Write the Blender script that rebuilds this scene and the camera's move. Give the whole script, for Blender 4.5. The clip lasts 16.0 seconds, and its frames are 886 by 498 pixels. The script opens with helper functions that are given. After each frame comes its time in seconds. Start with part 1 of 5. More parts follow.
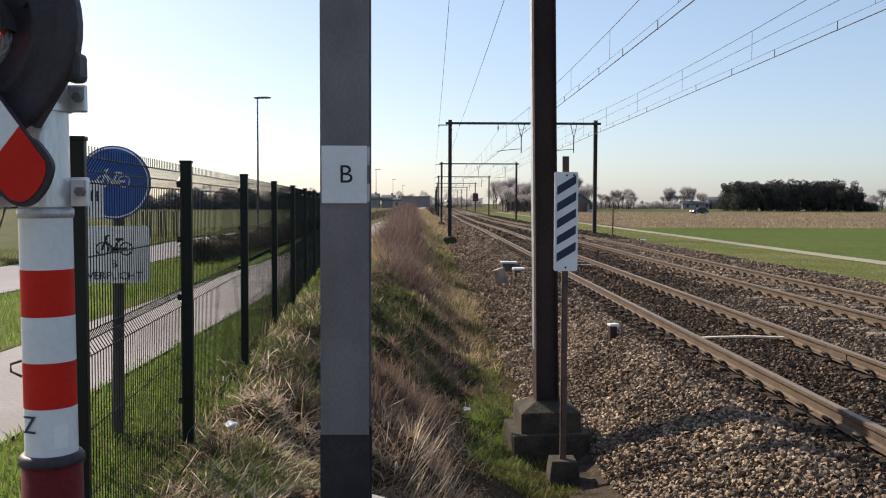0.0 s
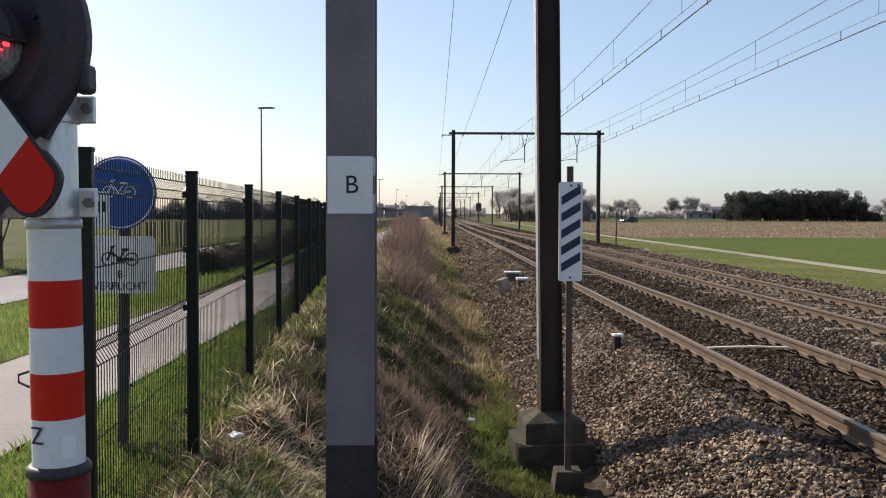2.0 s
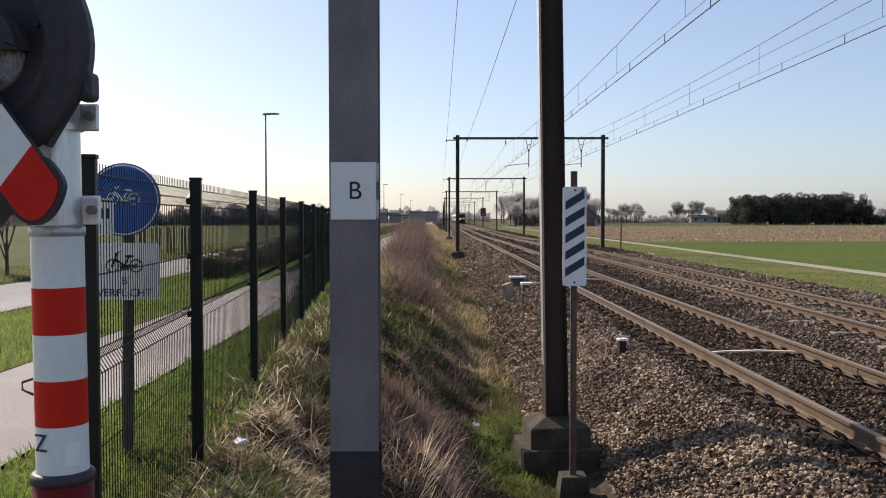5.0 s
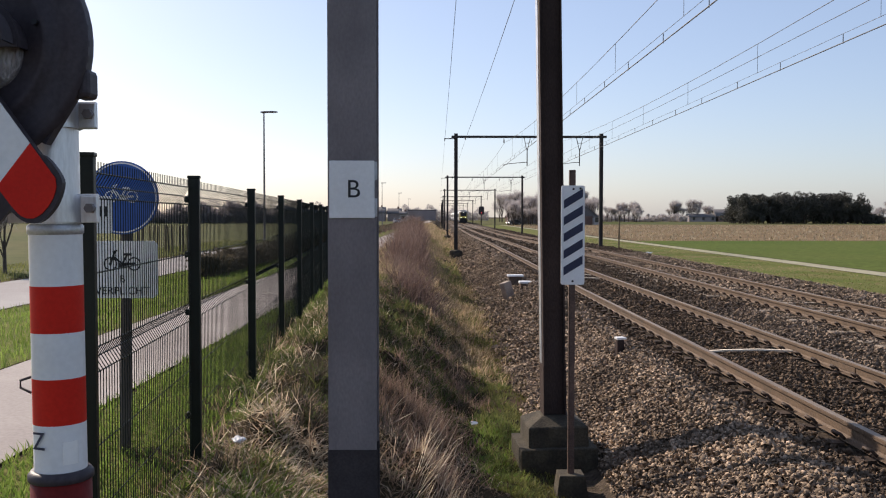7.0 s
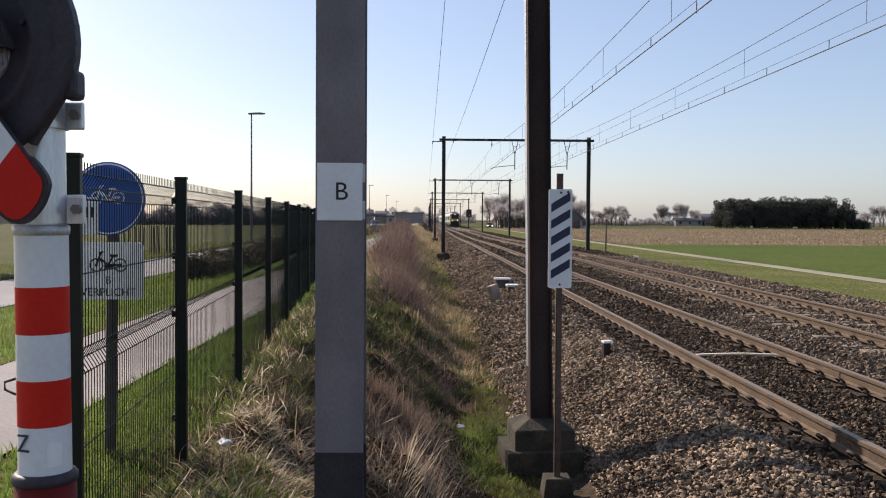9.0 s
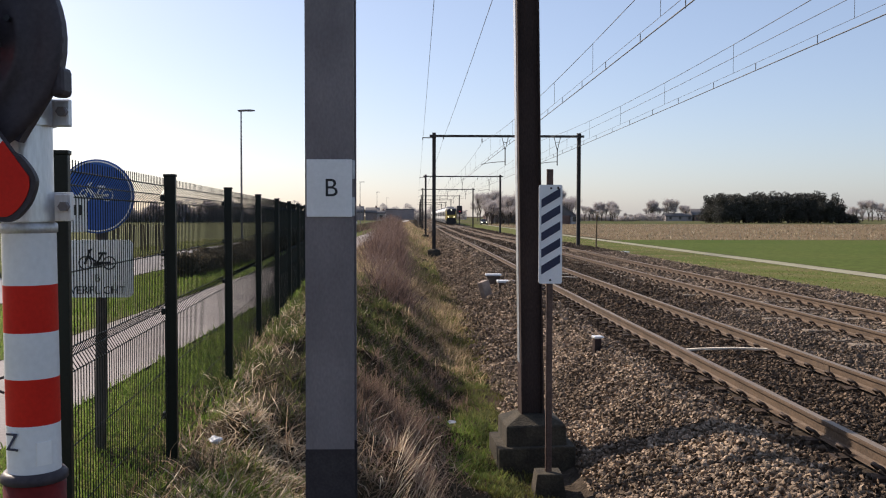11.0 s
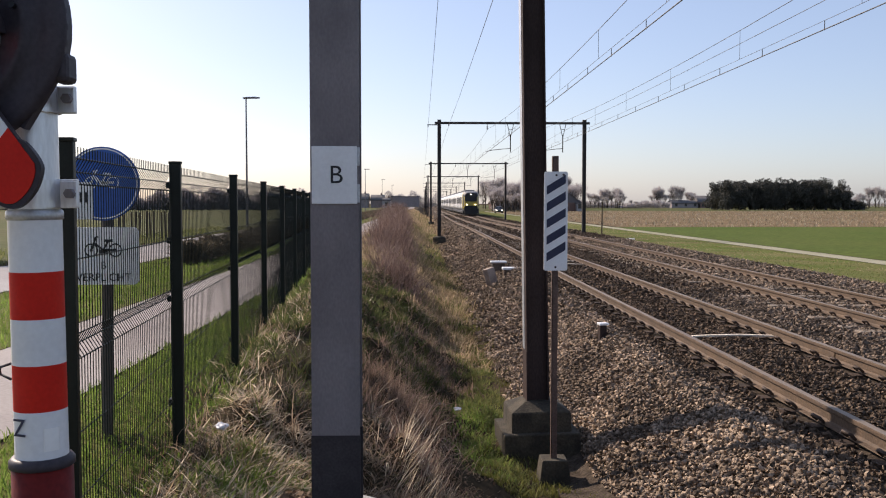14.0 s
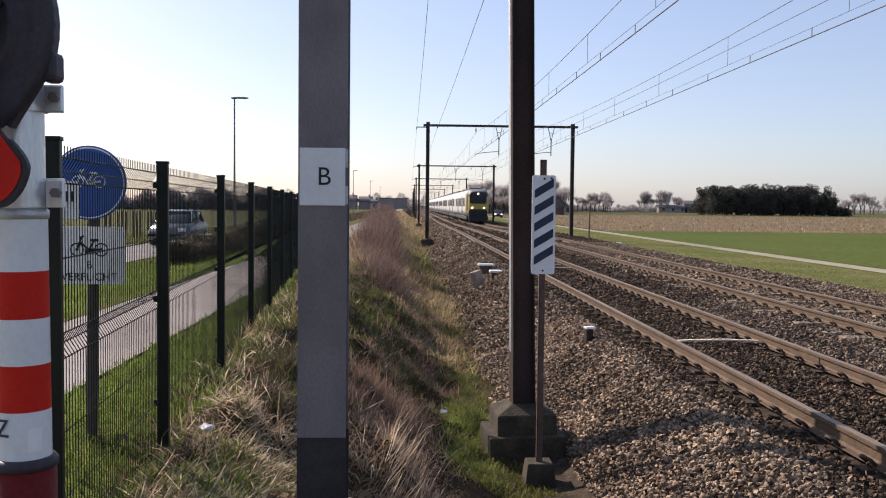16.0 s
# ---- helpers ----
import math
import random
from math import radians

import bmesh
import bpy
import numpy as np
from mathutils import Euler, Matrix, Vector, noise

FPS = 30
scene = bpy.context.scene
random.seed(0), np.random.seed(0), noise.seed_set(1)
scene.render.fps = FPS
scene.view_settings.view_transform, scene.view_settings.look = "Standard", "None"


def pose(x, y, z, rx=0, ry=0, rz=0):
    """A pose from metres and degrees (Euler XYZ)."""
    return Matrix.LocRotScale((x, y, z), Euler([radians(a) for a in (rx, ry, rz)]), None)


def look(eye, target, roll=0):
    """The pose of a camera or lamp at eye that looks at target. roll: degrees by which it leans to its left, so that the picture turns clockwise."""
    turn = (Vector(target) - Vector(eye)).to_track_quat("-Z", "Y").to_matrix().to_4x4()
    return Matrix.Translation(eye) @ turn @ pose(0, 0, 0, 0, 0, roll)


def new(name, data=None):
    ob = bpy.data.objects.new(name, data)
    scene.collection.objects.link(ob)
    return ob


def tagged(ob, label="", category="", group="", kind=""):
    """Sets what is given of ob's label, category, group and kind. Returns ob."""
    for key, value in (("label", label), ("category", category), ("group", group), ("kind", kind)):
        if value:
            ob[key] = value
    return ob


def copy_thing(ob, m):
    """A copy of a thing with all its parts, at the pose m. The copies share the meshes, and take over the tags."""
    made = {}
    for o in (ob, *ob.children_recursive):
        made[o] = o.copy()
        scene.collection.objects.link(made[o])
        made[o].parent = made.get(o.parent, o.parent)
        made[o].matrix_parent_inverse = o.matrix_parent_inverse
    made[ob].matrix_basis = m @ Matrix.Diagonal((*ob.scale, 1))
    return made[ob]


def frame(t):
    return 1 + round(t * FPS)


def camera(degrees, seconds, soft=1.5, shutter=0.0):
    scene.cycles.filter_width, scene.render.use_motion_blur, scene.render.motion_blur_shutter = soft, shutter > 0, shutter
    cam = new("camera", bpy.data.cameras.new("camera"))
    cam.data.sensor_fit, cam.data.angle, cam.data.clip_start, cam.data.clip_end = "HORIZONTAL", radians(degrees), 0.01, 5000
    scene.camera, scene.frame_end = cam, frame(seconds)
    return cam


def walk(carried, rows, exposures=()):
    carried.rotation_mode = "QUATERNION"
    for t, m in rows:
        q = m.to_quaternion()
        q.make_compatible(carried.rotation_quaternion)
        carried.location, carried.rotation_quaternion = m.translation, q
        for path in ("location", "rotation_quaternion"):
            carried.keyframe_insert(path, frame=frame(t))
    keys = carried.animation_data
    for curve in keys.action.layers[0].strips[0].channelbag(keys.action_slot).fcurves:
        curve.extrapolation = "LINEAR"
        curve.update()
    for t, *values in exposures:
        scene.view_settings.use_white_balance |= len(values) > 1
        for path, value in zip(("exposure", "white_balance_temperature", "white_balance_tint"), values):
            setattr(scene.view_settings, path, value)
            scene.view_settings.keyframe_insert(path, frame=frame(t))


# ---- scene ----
# ---- camera ----
cam = camera(51.1, 16.0, soft=1.12)
PATH = [  # seconds, x, z, yaw, pitch, roll (degrees)
    (0, 0.0076, 1.7944, -0.644, -2.811, 0.203),
    (0.5, 0.0075, 1.7949, -0.735, -2.727, 0.330),
    (1, -0.0006, 1.7970, -0.910, -2.522, -0.086),
    (1.5, -0.0026, 1.7970, -0.816, -2.347, -0.016),
    (2, -0.0046, 1.7964, -0.443, -2.201, 0.180),
    (2.5, -0.0043, 1.7975, -0.039, -2.075, 0.316),
    (3, -0.0012, 1.7985, -0.027, -1.997, 0.183),
    (3.5, 0.0000, 1.8000, -0.314, -1.816, -0.000),
    (4, 0.0027, 1.7993, -0.356, -1.732, -0.079),
    (6.5, -0.0017, 1.7988, 0.152, -2.187, 0.037),
    (7, 0.0000, 1.7999, -0.269, -1.987, 0.047),
    (7.5, -0.0060, 1.8007, -0.581, -1.836, 0.193),
    (8, -0.0042, 1.7999, -0.754, -1.774, 0.126),
    (8.5, 0.0009, 1.8007, -0.903, -1.826, 0.200),
    (9, -0.0020, 1.8007, -1.054, -1.814, 0.374),
    (11.5, 0.0022, 1.7987, -1.739, -2.103, 0.115),
    (12, -0.0004, 1.7988, -1.808, -2.176, 0.213),
    (12.5, -0.0022, 1.7988, -1.803, -2.324, 0.186),
    (13, 0.0003, 1.7959, -1.740, -2.459, 0.292),
    (13.5, 0.0020, 1.7969, -1.476, -2.705, 0.078),
    (14, 0.0024, 1.7969, -1.294, -2.825, 0.027),
    (14.5, 0.0033, 1.7977, -1.461, -2.849, 0.093),
    (15, 0.0071, 1.7959, -1.701, -2.830, 0.299),
    (15.5, 0.0072, 1.7946, -1.897, -2.815, 0.269),
    (16, 0.0025, 1.7991, -2.062, -2.676, 0.597),
]

def eye_pose(x, z, yaw, pitch, roll):
    turn = pose(0, 0, 0, 0, 0, yaw) @ pose(0, 0, 0, 90 + pitch, 0, 0) @ pose(0, 0, 0, 0, 0, roll)
    return Matrix.Translation((x, 0, z)) @ turn


walk(cam, [(t, eye_pose(*r)) for t, *r in PATH], [(0, 0.33, 6600, 13), (4, 0.27, 6550, 13), (6.4, 0.28, 6650, 18), (8, 0.27, 6600, 17), (12, 0.21, 6620, 18), (14, 0.31, 6640, 20), (16, 0.34, 6640, 21)])

# ---- light ----
SUN_AZ, SUN_EL = -43.5, 33.0        # degrees from +Y towards +X, and above the horizon
world = bpy.data.worlds.new("sky")
scene.world = world
world.use_nodes = True
wn = world.node_tree
sky = wn.nodes.new("ShaderNodeTexSky")
sky.sky_type, sky.sun_disc = "NISHITA", False
sky.sun_elevation, sky.sun_rotation = radians(SUN_EL), radians(SUN_AZ)
sky.air_density, sky.dust_density, sky.ozone_density = 0.9, 1.02, 2.5
background = wn.nodes["Background"]
background.inputs["Strength"].default_value = 0.109
haze = wn.nodes.new("ShaderNodeMixRGB")
haze.inputs[0].default_value, haze.inputs[2].default_value = 0.19, (5.7, 7.15, 9.0, 1)
wn.links.new(sky.outputs[0], haze.inputs[1])
wn.links.new(haze.outputs[0], background.inputs["Color"])
sun = new("sun", bpy.data.lights.new("sun", "SUN"))
sun.data.energy, sun.data.angle, sun.data.color = 5.0, radians(0.6), (1.0, 0.905, 0.745)
a, e = radians(SUN_AZ), radians(SUN_EL)
sun.matrix_world = look((0, 0, 30), Vector((0, 0, 30)) - Vector((math.sin(a) * math.cos(e), math.cos(a) * math.cos(e), math.sin(e))))


# ---- materials ----
def mat(name, c1, c2=None, scale=4.0, rough=0.7, metal=0.0, bump=0.15, fine=60.0, grain=0.25, spec=0.4,
        island=0.0, objrand=0.0, emit=0.0, world_space=False, stretch=(1, 1, 1)):
    """Two-scale noise colour, roughness variation and fine relief."""
    m = bpy.data.materials.new(name)
    m.use_nodes = True
    nt = m.node_tree
    N, L = nt.nodes.new, nt.links.new
    p = nt.nodes["Principled BSDF"]
    c2 = c2 or tuple(v * 0.75 for v in c1)
    if world_space:
        co = N("ShaderNodeNewGeometry").outputs["Position"]
    else:
        co = N("ShaderNodeTexCoord").outputs["Object"]
    mp = N("ShaderNodeMapping")
    mp.inputs["Scale"].default_value = stretch
    L(co, mp.inputs["Vector"])
    n1 = N("ShaderNodeTexNoise")
    n1.inputs["Scale"].default_value, n1.inputs["Detail"].default_value = scale, 4
    n2 = N("ShaderNodeTexNoise")
    n2.inputs["Scale"].default_value, n2.inputs["Detail"].default_value = fine, 3
    L(mp.outputs[0], n1.inputs["Vector"])
    L(mp.outputs[0], n2.inputs["Vector"])
    ramp = N("ShaderNodeValToRGB")
    ramp.color_ramp.elements[0].position, ramp.color_ramp.elements[1].position = 0.35, 0.65
    ramp.color_ramp.elements[0].color, ramp.color_ramp.elements[1].color = (*c1, 1), (*c2, 1)
    L(n1.outputs[0], ramp.inputs[0])
    mr = N("ShaderNodeMapRange")
    mr.inputs["From Min"].default_value, mr.inputs["From Max"].default_value = 0.25, 0.75
    mr.inputs["To Min"].default_value, mr.inputs["To Max"].default_value = 1 - grain, 1 + grain
    L(n2.outputs[0], mr.inputs["Value"])
    value = mr.outputs[0]
    for amount, source in ((island, "island"), (objrand, "object")):
        if amount:
            r = N("ShaderNodeNewGeometry").outputs["Random Per Island"] if source == "island" else N("ShaderNodeObjectInfo").outputs["Random"]
            r2 = N("ShaderNodeMapRange")
            r2.inputs["To Min"].default_value, r2.inputs["To Max"].default_value = 1 - amount, 1 + amount
            L(r, r2.inputs["Value"])
            mul = N("ShaderNodeMath")
            mul.operation = "MULTIPLY"
            L(value, mul.inputs[0])
            L(r2.outputs[0], mul.inputs[1])
            value = mul.outputs[0]
    mix = N("ShaderNodeVectorMath")
    mix.operation = "SCALE"
    L(ramp.outputs[0], mix.inputs[0])
    L(value, mix.inputs["Scale"])
    L(mix.outputs[0], p.inputs["Base Color"])
    p.inputs["Roughness"].default_value, p.inputs["Metallic"].default_value = rough, metal
    p.inputs["Specular IOR Level"].default_value = spec
    if bump:
        b = N("ShaderNodeBump")
        b.inputs["Strength"].default_value, b.inputs["Distance"].default_value = bump, 0.02
        L(n2.outputs[0], b.inputs["Height"])
        L(b.outputs[0], p.inputs["Normal"])
    if emit:
        p.inputs["Emission Color"].default_value = (*c1, 1)
        p.inputs["Emission Strength"].default_value = emit
    return m


def leaf_mat(name, c1, c2, island=0.35, through_light=0.35):
    """Thin vegetation: two colours picked per blade, some light passing through."""
    m = bpy.data.materials.new(name)
    m.use_nodes = True
    nt = m.node_tree
    N, L = nt.nodes.new, nt.links.new
    p = nt.nodes["Principled BSDF"]
    g = N("ShaderNodeNewGeometry")
    ramp = N("ShaderNodeValToRGB")
    ramp.color_ramp.elements[0].color, ramp.color_ramp.elements[1].color = (*c1, 1), (*c2, 1)
    L(g.outputs["Random Per Island"], ramp.inputs[0])
    n = N("ShaderNodeTexNoise")
    n.inputs["Scale"].default_value = 0.9
    L(g.outputs["Position"], n.inputs["Vector"])
    mr = N("ShaderNodeMapRange")
    mr.inputs["From Min"].default_value, mr.inputs["From Max"].default_value = 0.3, 0.7
    mr.inputs["To Min"].default_value, mr.inputs["To Max"].default_value = 1 - island, 1 + island
    L(n.outputs[0], mr.inputs["Value"])
    mix = N("ShaderNodeVectorMath")
    mix.operation = "SCALE"
    L(ramp.outputs[0], mix.inputs[0])
    L(mr.outputs[0], mix.inputs["Scale"])
    L(mix.outputs[0], p.inputs["Base Color"])
    p.inputs["Roughness"].default_value = 0.75
    p.inputs["Specular IOR Level"].default_value = 0.25
    if through_light:
        tr = N("ShaderNodeBsdfTranslucent")
        L(mix.outputs[0], tr.inputs["Color"])
        ms = N("ShaderNodeMixShader")
        ms.inputs[0].default_value = through_light
        L(p.outputs[0], ms.inputs[1])
        L(tr.outputs[0], ms.inputs[2])
        L(ms.outputs[0], nt.nodes["Material Output"].inputs["Surface"])
    return m


M = dict(
    galv=mat("galvanised_steel", (0.224, 0.197, 0.199), (0.154, 0.135, 0.138), 4, 0.6, 0.15, 0.06, 90, 0.14, stretch=(1, 1, 0.5)),
    # post grey darkened in the colour to look backlit
    sign_post=mat("backlit_dark_post", (0.10, 0.088, 0.078), (0.065, 0.056, 0.05), 5, 0.7, 0.0, 0.06, 90, 0.15, spec=0.15),
    galv_dark=mat("dark_base_coat", (0.056, 0.048, 0.049), (0.038, 0.032, 0.033), 5, 0.7, 0.0, 0.1, 90, 0.2, spec=0.12),
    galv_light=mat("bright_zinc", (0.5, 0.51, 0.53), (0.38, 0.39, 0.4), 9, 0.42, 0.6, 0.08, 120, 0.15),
    zinc=mat("pale_zinc_paint", (0.80, 0.80, 0.82), (0.66, 0.66, 0.68), 9, 0.28, 0.35, 0.08, 120, 0.12, stretch=(1, 1, 0.2)),
    mast=mat("brown_painted_steel", (0.058, 0.040, 0.035), (0.036, 0.025, 0.022), 2.5, 0.8, 0.0, 0.12, 70, 0.25, spec=0.12, stretch=(1, 1, 0.35)),
    gantry=mat("weathered_gantry_steel", (0.06, 0.05, 0.047), (0.04, 0.034, 0.032), 1.5, 0.65, 0.2, 0.1, 30, 0.2),
    concrete_light=mat("pale_concrete", (0.42, 0.40, 0.36), (0.30, 0.29, 0.26), 3, 0.85, 0, 0.3, 60, 0.2),
    white=mat("white_enamel", (0.80, 0.80, 0.80), (0.72, 0.72, 0.71), 3, 0.35, 0, 0.03, 60, 0.05),
    sticker=mat("pale_vinyl_sticker", (0.90, 0.89, 0.86), (0.86, 0.85, 0.82), 3, 0.2, 0, 0.0, 60, 0.03),
    red=mat("red_retroreflective_film", (0.64, 0.026, 0.012), (0.56, 0.018, 0.01), 4, 0.5, 0, 0.03, 90, 0.08, spec=0.15),
    red_dark=mat("weathered_red_sleeve", (0.17, 0.014, 0.011), (0.11, 0.010, 0.008), 5, 0.5, 0, 0.06, 60, 0.2, spec=0.15),
    black=mat("black_plastic", (0.056, 0.046, 0.053), (0.038, 0.031, 0.036), 5, 0.5, 0, 0.05, 70, 0.2, spec=0.22),
    ink=mat("black_ink", (0.02, 0.02, 0.022), (0.014, 0.014, 0.016), 5, 0.6, 0, 0.0, 70, 0.1),
    navy=mat("dark_blue_stripe", (0.028, 0.032, 0.07), (0.02, 0.024, 0.055), 5, 0.5, 0, 0.0, 70, 0.15),
    blue=mat("blue_sign_film", (0.02, 0.095, 0.36), (0.016, 0.08, 0.31), 4, 0.35, 0, 0.0, 70, 0.08),
    green_metal=mat("dark_green_powder_coat", (0.007, 0.012, 0.009), (0.005, 0.008, 0.007), 6, 0.42, 0.1, 0.05, 90, 0.2, spec=0.3),
    glass=mat("lamp_glass", (0.33, 0.32, 0.34), (0.20, 0.18, 0.19), 40, 0.12, 0, 0.8, 120, 0.4, spec=0.6, stretch=(1, 1, 0.12)),
    rail=mat("rusty_rail_side", (0.118, 0.076, 0.046), (0.085, 0.055, 0.034), 3, 0.75, 0.1, 0.2, 40, 0.3),
    rail_top=mat("worn_rail_head", (0.21, 0.165, 0.125), (0.17, 0.13, 0.098), 2, 0.6, 0.15, 0.05, 50, 0.15, stretch=(1, 0.1, 1)),
    clip=mat("rusty_spring_clip", (0.075, 0.048, 0.034), (0.04, 0.028, 0.021), 8, 0.7, 0.3, 0.2, 50, 0.3),
    sleeper=mat("dusty_concrete_sleeper", (0.17, 0.135, 0.10), (0.11, 0.085, 0.065), 4, 0.9, 0, 0.4, 40, 0.3, objrand=0.2),
    bed=mat("ballast_bed", (0.08, 0.062, 0.047), (0.046, 0.036, 0.028), 7, 0.95, 0, 1.0, 26, 0.5, world_space=True, spec=0.04),
    stone=mat("ballast_stone", (0.335, 0.255, 0.187), (0.165, 0.125, 0.093), 1.2, 0.85, 0, 0.3, 60, 0.25, island=0.62, world_space=True, spec=0.04),
    stone_single=mat("loose_ballast_stone", (0.335, 0.255, 0.187), (0.22, 0.168, 0.124), 8, 0.85, 0, 0.3, 60, 0.25, objrand=0.55, spec=0.04),
    stone_rust=mat("rusty_ballast_stone", (0.155, 0.112, 0.08), (0.085, 0.064, 0.049), 1.4, 0.85, 0, 0.3, 60, 0.25, island=0.5, world_space=True, spec=0.04),
    stone_grey=mat("grey_ballast_stone", (0.245, 0.187, 0.142), (0.13, 0.10, 0.076), 1.2, 0.85, 0, 0.3, 60, 0.25, island=0.45, world_space=True, spec=0.04),
    path=mat("cycle_path_concrete", (0.41, 0.372, 0.345), (0.335, 0.30, 0.28), 0.6, 0.9, 0, 0.25, 30, 0.12, world_space=True, spec=0.04),
    road=mat("pale_asphalt", (0.38, 0.36, 0.35), (0.32, 0.30, 0.29), 0.5, 0.9, 0, 0.25, 30, 0.12, world_space=True, spec=0.04),
    farm=mat("dusty_farm_track", (0.37, 0.345, 0.26), (0.28, 0.27, 0.19), 0.4, 0.95, 0, 0.3, 20, 0.2, world_space=True, spec=0.04),
    soil=mat("verge_soil", (0.075, 0.052, 0.033), (0.042, 0.034, 0.019), 1.1, 0.95, 0, 0.6, 14, 0.4, world_space=True, spec=0.04),
    verge=mat("patchy_verge", (0.095, 0.125, 0.027), (0.155, 0.14, 0.058), 0.35, 0.95, 0, 0.6, 9, 0.4, world_space=True, spec=0.04),
    concrete_warm=mat("dusty_warm_concrete", (0.38, 0.30, 0.24), (0.24, 0.185, 0.15), 3.5, 0.9, 0, 0.4, 45, 0.3),
    rust_post=mat("rusty_angle_iron", (0.14, 0.088, 0.067), (0.085, 0.055, 0.045), 6, 0.75, 0.1, 0.2, 60, 0.3),
    bar=mat("pale_dusty_bar", (0.76, 0.66, 0.54), (0.64, 0.55, 0.44), 6, 0.9, 0, 0.2, 40, 0.2, spec=0.04),
    box_brown=mat("dirty_brown_concrete", (0.16, 0.115, 0.085), (0.085, 0.062, 0.048), 4, 0.9, 0, 0.4, 45, 0.3),
    sleeper_dusty=mat("pale_dusty_sleeper", (0.26, 0.21, 0.16), (0.17, 0.138, 0.105), 4, 0.9, 0, 0.4, 40, 0.3, objrand=0.2),
    lawn=mat("mown_lawn", (0.085, 0.115, 0.022), (0.135, 0.135, 0.042), 0.5, 0.95, 0, 0.6, 14, 0.4, world_space=True, spec=0.04),
    # mossy concrete, its colour darkened further for the plinth's shaded front
    concrete_dark=mat("mossy_shaded_concrete", (0.075, 0.061, 0.041), (0.032, 0.027, 0.019), 3.5, 0.95, 0, 0.5, 45, 0.35),
    field=mat("young_crop_field", (0.066, 0.10, 0.019), (0.09, 0.112, 0.028), 0.06, 0.95, 0, 0.5, 3, 0.3, world_space=True, spec=0.04),
    meadow=mat("far_meadow", (0.075, 0.088, 0.03), (0.105, 0.096, 0.045), 0.02, 0.95, 0, 0.4, 0.6, 0.25, world_space=True, spec=0.04),
    stubble=mat("maize_stubble_soil", (0.20, 0.145, 0.085), (0.14, 0.10, 0.06), 0.12, 0.95, 0, 0.6, 2.2, 0.45, world_space=True, spec=0.04),
    straw=leaf_mat("stubble_straw", (0.50, 0.42, 0.28), (0.30, 0.23, 0.14), 0.2, 0.2),
    dry=leaf_mat("dry_grass", (0.56, 0.43, 0.27), (0.21, 0.145, 0.08), 0.35, 0.5),
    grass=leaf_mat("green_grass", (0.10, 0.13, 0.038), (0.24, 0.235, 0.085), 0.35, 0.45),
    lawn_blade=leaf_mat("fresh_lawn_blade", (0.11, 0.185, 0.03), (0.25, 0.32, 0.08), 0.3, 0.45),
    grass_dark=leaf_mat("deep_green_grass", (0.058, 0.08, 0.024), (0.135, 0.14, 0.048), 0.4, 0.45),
    moss=leaf_mat("mossy_grass", (0.125, 0.13, 0.033), (0.185, 0.17, 0.05), 0.3, 0.35),
    bramble=leaf_mat("bare_bramble", (0.43, 0.29, 0.215), (0.18, 0.118, 0.09), 0.3, 0.45),
    thorn=leaf_mat("dark_bramble_twigs", (0.29, 0.195, 0.16), (0.105, 0.067, 0.055), 0.35, 0.3),
    leaf_litter=leaf_mat("dead_leaf_litter", (0.43, 0.30, 0.19), (0.15, 0.10, 0.062), 0.35, 0.4),
    straw_pale=leaf_mat("bleached_straw", (0.90, 0.77, 0.58), (0.40, 0.29, 0.19), 0.35, 0.55),
    stalk=leaf_mat("pale_dead_stalks", (0.55, 0.42, 0.30), (0.28, 0.19, 0.12), 0.3, 0.45),
    thicket=leaf_mat("grey_thicket_twigs", (0.40, 0.36, 0.36), (0.28, 0.25, 0.25), 0.2, 0.45),
    # twig colour holds the distance haze: paler and greyer than bark
    twig=leaf_mat("hazy_bare_twigs", (0.50, 0.465, 0.46), (0.38, 0.35, 0.345), 0.15, 0.5),
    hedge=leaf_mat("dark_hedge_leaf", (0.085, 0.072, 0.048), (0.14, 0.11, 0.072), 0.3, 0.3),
    # needle colour raised to include haze over the far copse
    pine=leaf_mat("hazy_evergreen_needles", (0.058, 0.06, 0.05), (0.09, 0.085, 0.07), 0.3, 0.12),
    bark=mat("tree_bark", (0.10, 0.08, 0.065), (0.06, 0.048, 0.04), 3, 0.9, 0, 0.5, 20, 0.3),
    wood=mat("weathered_timber", (0.17, 0.125, 0.075), (0.10, 0.072, 0.045), 4, 0.85, 0, 0.3, 40, 0.3),
    brick=mat("far_brickwork", (0.24, 0.15, 0.12), (0.18, 0.115, 0.095), 0.6, 0.9, 0, 0.2, 6, 0.15),
    # brick greyed and lifted: distance haze is in the wall colour
    far_wall=mat("hazy_far_brickwork", (0.36, 0.31, 0.295), (0.28, 0.24, 0.23), 0.3, 0.9, 0, 0.2, 3, 0.2),
    plaster=mat("grey_render", (0.36, 0.35, 0.34), (0.28, 0.27, 0.265), 0.4, 0.9, 0, 0.2, 5, 0.12),
    tiles=mat("roof_tiles", (0.15, 0.075, 0.06), (0.10, 0.055, 0.045), 1, 0.85, 0, 0.3, 8, 0.2),
    # roof tone lifted for haze and backlight
    slate=mat("hazy_dark_roof", (0.15, 0.14, 0.14), (0.11, 0.105, 0.105), 1, 0.8, 0, 0.3, 8, 0.2),
    pane=mat("window_glass", (0.03, 0.035, 0.04), (0.02, 0.024, 0.03), 2, 0.08, 0, 0.0, 20, 0.1, spec=0.6),
    train_white=mat("white_train_paint", (0.74, 0.74, 0.73), (0.66, 0.66, 0.65), 0.7, 0.35, 0, 0.02, 20, 0.06),
